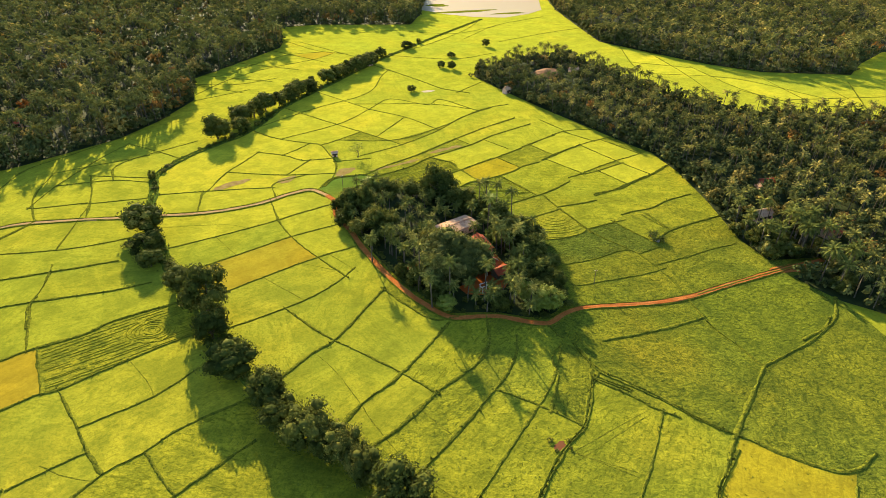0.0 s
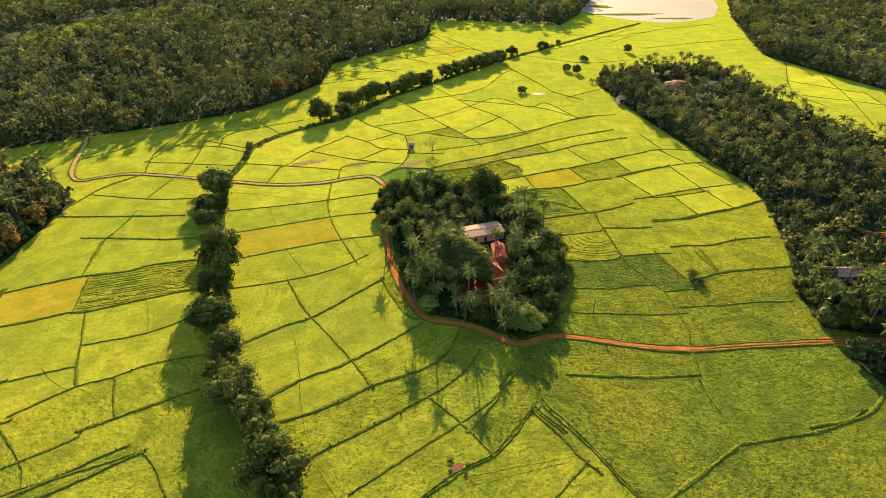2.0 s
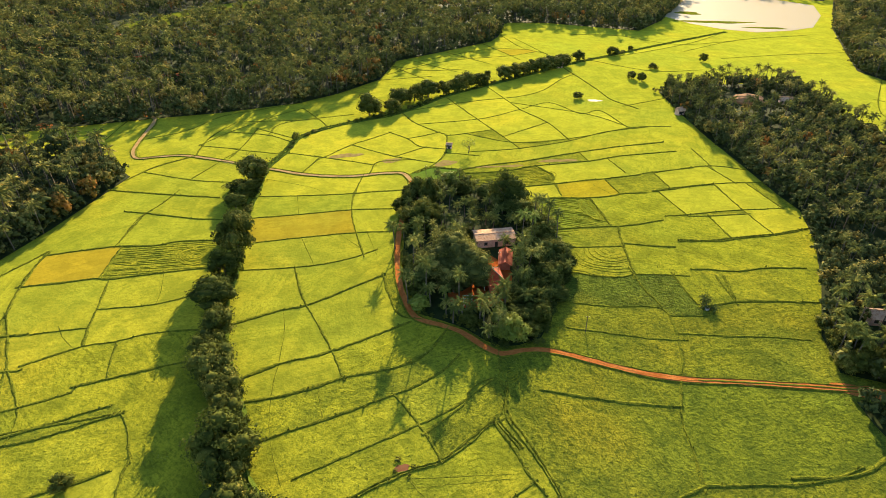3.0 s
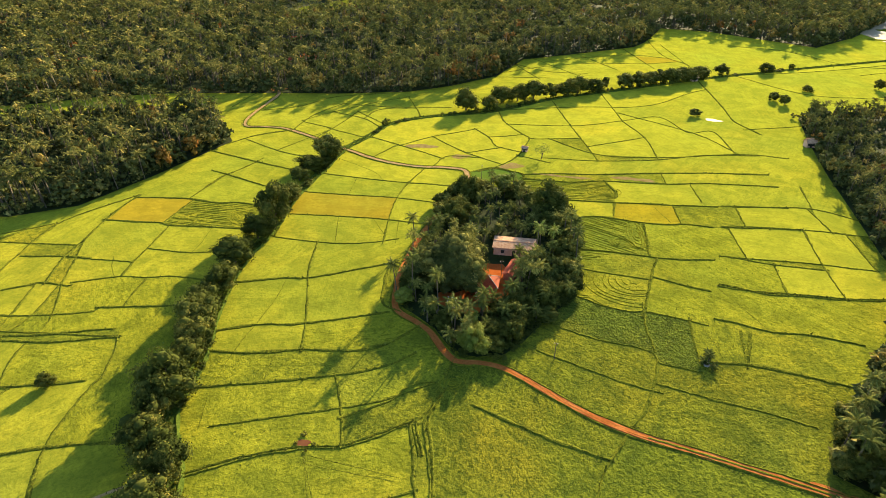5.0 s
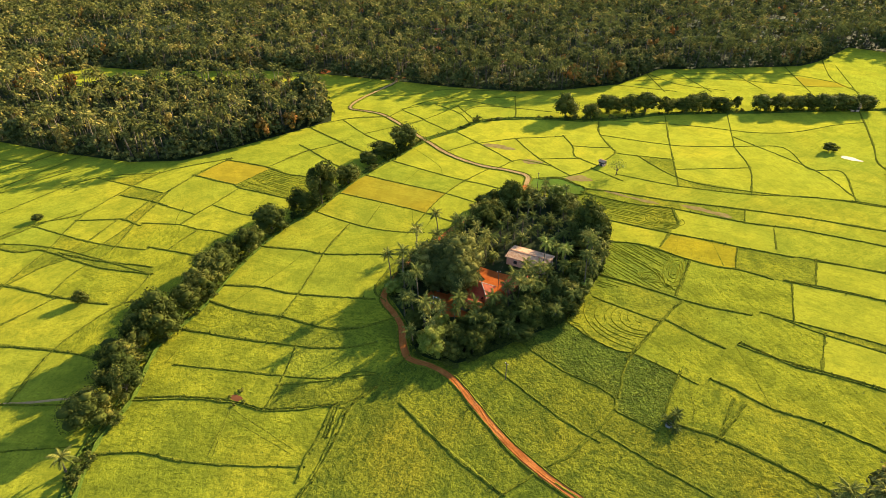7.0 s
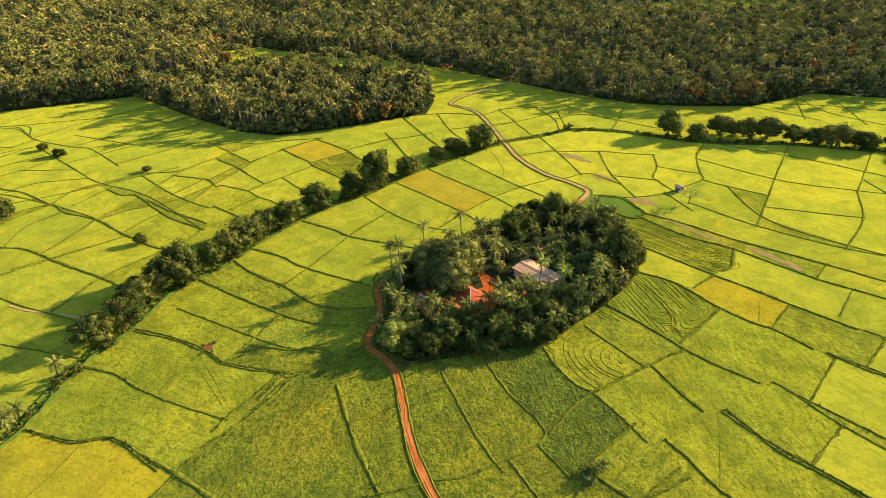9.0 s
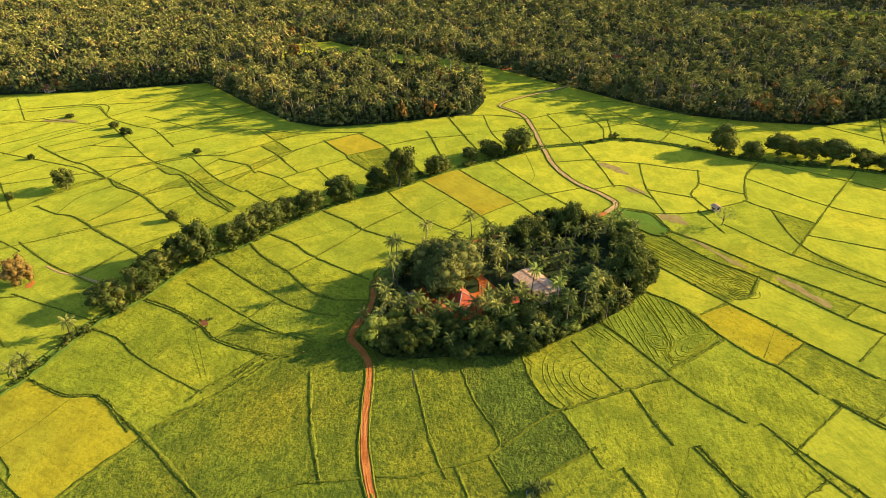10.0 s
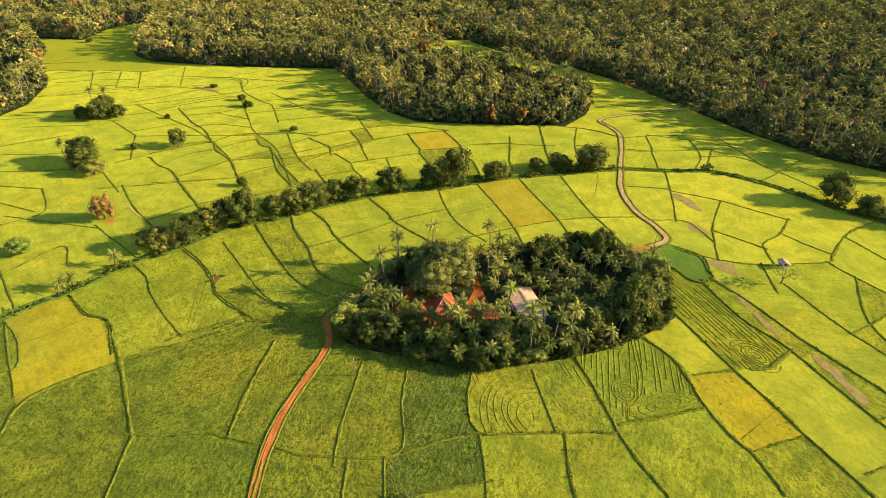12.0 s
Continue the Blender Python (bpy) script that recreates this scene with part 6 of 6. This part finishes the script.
def house(x, y, turn, length, width, eave, ridge, roof_mat, wall_mat, label, sheets=0, name="house"):
    """A gabled house: walls with gables, door, windows and a roof of sheets."""
    root = tagged(new(name), label, "house")
    hl, hw = length / 2, width / 2
    v = [(-hl, -hw, 0), (hl, -hw, 0), (hl, hw, 0), (-hl, hw, 0), (-hl, -hw, eave), (hl, -hw, eave), (hl, hw, eave), (-hl, hw, eave), (-hl, 0, ridge - 0.1), (hl, 0, ridge - 0.1)]
    f = [(0, 1, 5, 4), (2, 3, 7, 6), (1, 2, 6, 9, 5), (3, 0, 4, 8, 7)]
    part("wall", mesh_of("wall", v, f, wall_mat), root)
    o, g = 0.55, 0.45
    drop = (ridge - eave) / hw * o
    n = sheets or 1
    st = (length + 2 * g) / n
    for sgn in (-1, 1):
        for k in range(n):
            x0, x1 = -hl - g + k * st, -hl - g + (k + 1) * st - (0.03 if sheets else 0)
            lift = 0.03 * (k % 2)
            pts = [(x0, sgn * (hw + o), eave - drop + lift), (x1, sgn * (hw + o), eave - drop + lift), (x1, 0, ridge + lift), (x0, 0, ridge + lift)]
            if sgn > 0:
                pts = pts[::-1]
            part("roof_sheet" if sheets else "roof", slab("roof", *pts, 0.06, roof_mat), root)
    part("ridge_cap", box("ridge_cap", -hl - g, -0.28, ridge - 0.02, hl + g, 0.28, ridge + 0.13, ROOF_RUST if sheets else roof_mat), root)
    part("door", box("door", -0.5, -hw - 0.05, 0, 0.5, -hw + 0.1, 2.05, DARK), root)
    for wx in (-hl * 0.55, hl * 0.55):
        for sgn in (-1, 1):
            pane = part("window", box("window", wx - 0.55, sgn * hw - 0.05, 0.95, wx + 0.55, sgn * hw + 0.05, 2.05, DARK), root)
            y0, y1 = (hw - 0.02, hw + 0.09) if sgn > 0 else (-hw - 0.09, -hw + 0.02)
            part("sill", box("sill", wx - 0.68, y0, 0.87, wx + 0.68, y1, 0.95, CONCRETE), pane, "pale concrete sill")
            part("lintel", box("lintel", wx - 0.65, y0, 2.05, wx + 0.65, y1, 2.13, CONCRETE), pane, "pale concrete lintel")
    part("window", box("window", hl - 0.05, -0.5, 1.0, hl + 0.05, 0.5, 2.0, DARK), root)
    root.matrix_world = pose(x, y, 0.1, 0, 0, turn)
    return root


house(0, 174.7, 37.5, 13, 6.6, 3.1, 3.55, ROOF_PALE, PLASTER, "long pink-walled house with a weathered pale sheet roof", 14)

# hipped red-tile house by the yard
tile_house = tagged(new("tile_house"), "small house with a hipped red clay tile roof", "house")
hl, hw, eave, ridge = 3.3, 2.7, 2.6, 4.6
part("wall", box("wall", -hl, -hw, 0, hl, hw, eave, RED_WASH), tile_house)
courses = 9
for k in range(courses):
    a, b = k / courses, (k + 1) / courses + 0.03
    for side in range(4):
        o = 0.6
        out = [(-hl - o, -hw - o), (hl + o, -hw - o), (hl + o, hw + o), (-hl - o, hw + o)]
        top = [(-hl + hw, 0), (hl - hw, 0), (hl - hw, 0), (-hl + hw, 0)]
        p, q = side, (side + 1) % 4

        def at(i, t):
            return (out[i][0] + (top[i][0] - out[i][0]) * t, out[i][1] + (top[i][1] - out[i][1]) * t, eave - 0.35 + (ridge - eave + 0.35) * t)
        lo0, lo1, hi1, hi0 = Vector(at(p, a)), Vector(at(q, a)), Vector(at(q, min(1, b))), Vector(at(p, min(1, b)))
        lo0.z += 0.05
        lo1.z += 0.05
        part("roof_strip", slab("roof_strip", lo0, lo1, hi1, hi0, 0.05, ROOF_TILE), tile_house)
for i in range(4):
    pts = [Vector((-hl - 0.6 if i in (0, 3) else hl + 0.6, -hw - 0.6 if i < 2 else hw + 0.6, eave - 0.25)), Vector((-hl + hw if i in (0, 3) else hl - hw, 0, ridge + 0.1))]
    d = (pts[1] - pts[0]).normalized()
    s = d.cross(Vector((0, 0, 1))).normalized() * 0.13
    up = Vector((0, 0, 0.1))
    v = [pts[0] - s, pts[0] + s, pts[1] + s, pts[1] - s, pts[0] + up, pts[1] + up]
    part("hip_cap", mesh_of("hip_cap", v, [(0, 1, 2, 3), (0, 3, 5, 4), (1, 4, 5, 2), (0, 4, 1), (2, 5, 3)], CONCRETE), tile_house, "pale mortar hip line")
part("porch_roof", slab("porch_roof", (-2.5, -hw - 2.6, 2.0), (2.5, -hw - 2.6, 2.0), (2.5, -hw - 0.3, 2.45), (-2.5, -hw - 0.3, 2.45), 0.06, ROOF_TILE), tile_house)
part("door", box("door", -0.45, -hw - 0.05, 0, 0.45, -hw + 0.1, 2.0, DARK), tile_house)
for sgn in (-1, 1):
    part("window", box("window", sgn * 2.0 - 0.5, -hw - 0.04, 1.0, sgn * 2.0 + 0.5, -hw + 0.1, 1.9, DARK), tile_house)
    part("porch_post", box("porch_post", sgn * 2.3 - 0.08, -hw - 2.4, 0, sgn * 2.3 + 0.08, -hw - 2.24, 2.05, WHITE), tile_house)
tile_house.matrix_world = pose(8.3, 152.8, 0.2, 0, 0, 37.5)
house(13.4, 147.6, 37.5, 4.2, 3.4, 2.2, 3.2, ROOF_TILE, WOOD, "small outhouse with a red tile roof in the yard", name="outhouse")

house(8.7, 164.4, 112.5, 8.5, 3.3, 2.3, 3.15, ROOF_TILE, RED_WASH, "low outbuilding with a long red tile roof behind the yard", name="outbuilding")

# white frame by the yard
frame_ob = tagged(new("timber_frame"), "whitewashed open timber frame beside the yard", "frame")
for sx, sy in ((-1.1, -0.8), (1.1, -0.8), (-1.1, 0.8), (1.1, 0.8)):
    part("post", box("post", sx - 0.08, sy - 0.08, 0, sx + 0.08, sy + 0.08, 2.6, WHITE), frame_ob)
for sy in (-0.8, 0.8):
    part("beam", box("beam", -1.4, sy - 0.08, 2.6, 1.4, sy + 0.08, 2.74, WHITE), frame_ob)
for sx in (-1.1, 1.1):
    part("beam", box("beam", sx - 0.08, -0.72, 2.0, sx + 0.08, 0.72, 2.12, WHITE), frame_ob)
frame_ob.matrix_world = pose(8.3, 138.8, 0.2, 0, 0, 30)

for x, y, turn, ln, wd, mat, words in ((-266, 266, 60, 9, 6, ROOF_TILE, "red-roofed house half hidden in the palm grove"), (-229, -10, 20, 9, 6, ROOF_TILE, "red-roofed house at the grove's edge"),
                                       (-365, 191, 50, 12, 7, ROOF_PALE, "pale-roofed house deep in the palm grove"), (-334, 286, 60, 8, 6, ROOF_TILE, "red-roofed house among the palms"),
                                       (-277, 246, 40, 7, 5, ROOF_TILE, "red-roofed house among the palms"), (-222, 282, 30, 8, 6, ROOF_TILE, "red-roofed house among the palms"),
                                       (110.6, 186.3, 20, 7, 4.5, ROOF_PALE, "pale sheet-roofed house under the palms"),
                                       (124.7, 213.3, 10, 6, 4.5, ROOF_TILE, "red-roofed house under the trees"), (129.2, 173.9, 30, 6, 4.5, ROOF_TILE, "red-roofed house under the trees"),
                                       (79, 392, 10, 6, 4, ROOF_PALE, "pale hut beside the earth mound"), (30.5, 345, 50, 4, 3, ROOF_PALE, "pale hut at the wood's edge"), (-60.5, 411, 60, 4, 3, ROOF_PALE, "pale hut on the far canal bank"),
                                       (-185, -107, 70, 7, 5, ROOF_TILE, "red-roofed house at the grove's edge")):
    house(x, y, turn, ln, wd, 2.7, 4.0, mat, PLASTER, words)
house(-55, 243.5, 20, 2.3, 2.0, 2.0, 2.4, ROOF_PALE, PLASTER, "tiny pale pump hut among the fields", name="field_hut")

# well beside the bushy palm
bm = bmesh.new()
bmesh.ops.create_cone(bm, cap_ends=False, segments=20, radius1=0.75, radius2=0.75, depth=0.5)
outer = bm.faces[:]
bmesh.ops.create_cone(bm, cap_ends=False, segments=20, radius1=0.6, radius2=0.6, depth=0.5)
bmesh.ops.bridge_loops(bm, edges=[e for e in bm.edges if len(e.link_faces) == 1 and all(v.co.z > 0 for v in e.verts)])
me = bpy.data.meshes.new("well_ring")
bm.to_mesh(me)
bm.free()
me.materials.append(CONCRETE)
well = tagged(new("well"), "round concrete field well with dark water", "well")
part("ring", me, well, "weathered concrete rim").location = (0, 0, 0.27)
part("water", mesh_of("water", [(0.62 * math.cos(k * 0.524), 0.62 * math.sin(k * 0.524), 0.22) for k in range(12)], [tuple(range(12))], DARK), well, "dark water surface")
well.matrix_world = pose(68.6, 169.6, 0.1)


# ---------------------------------------------------------------- poles and lines
def pole(x, y, h, turn):
    root = tagged(new("utility_pole"), "slim dark wooden utility pole with a crossarm", "utility pole", "poles along the line")
    bm = bmesh.new()
    bmesh.ops.create_cone(bm, cap_ends=True, segments=10, radius1=0.12, radius2=0.07, depth=h)
    me = bpy.data.meshes.new("post")
    bm.to_mesh(me)
    bm.free()
    me.materials.append(WOOD)
    part("post", me, root).location = (0, 0, h / 2)
    part("crossarm", box("crossarm", -0.45, -0.05, h - 0.5, 0.45, 0.05, h - 0.4, WOOD), root)
    for sx in (-0.4, 0.4):
        part("insulator", box("insulator", sx - 0.06, -0.06, h - 0.38, sx + 0.06, 0.06, h - 0.2, WHITE), root)
    root.matrix_world = pose(x, y, 0.1, 0, 0, turn)


def wire(a, b, sag, label="thin sagging power cable"):
    cu = bpy.data.curves.new("cable", "CURVE")
    cu.dimensions = "3D"
    cu.bevel_depth = 0.008
    sp = cu.splines.new("POLY")
    sp.points.add(14)
    for k in range(15):
        t = k / 14
        p = Vector(a).lerp(Vector(b), t)
        p.z -= sag * 4 * t * (1 - t)
        sp.points[k].co = (*p, 1)
    cu.materials.append(CABLE)
    tagged(new("power_cable", cu), label, "cable", "cables of the line")


for x, y, h, turn in ((41.6, 143.4, 5.4, 20), (9, 158.6, 7.5, 60), (-44.5, 204.5, 8, 60)):
    pole(x, y, h, turn)
for s in (-0.4, 0.4):
    wire((9 + s * 0.5, 158.6 + s * 0.87, 7.45), (-44.5 + s * 0.5, 204.5 + s * 0.87, 7.9), 1.6)
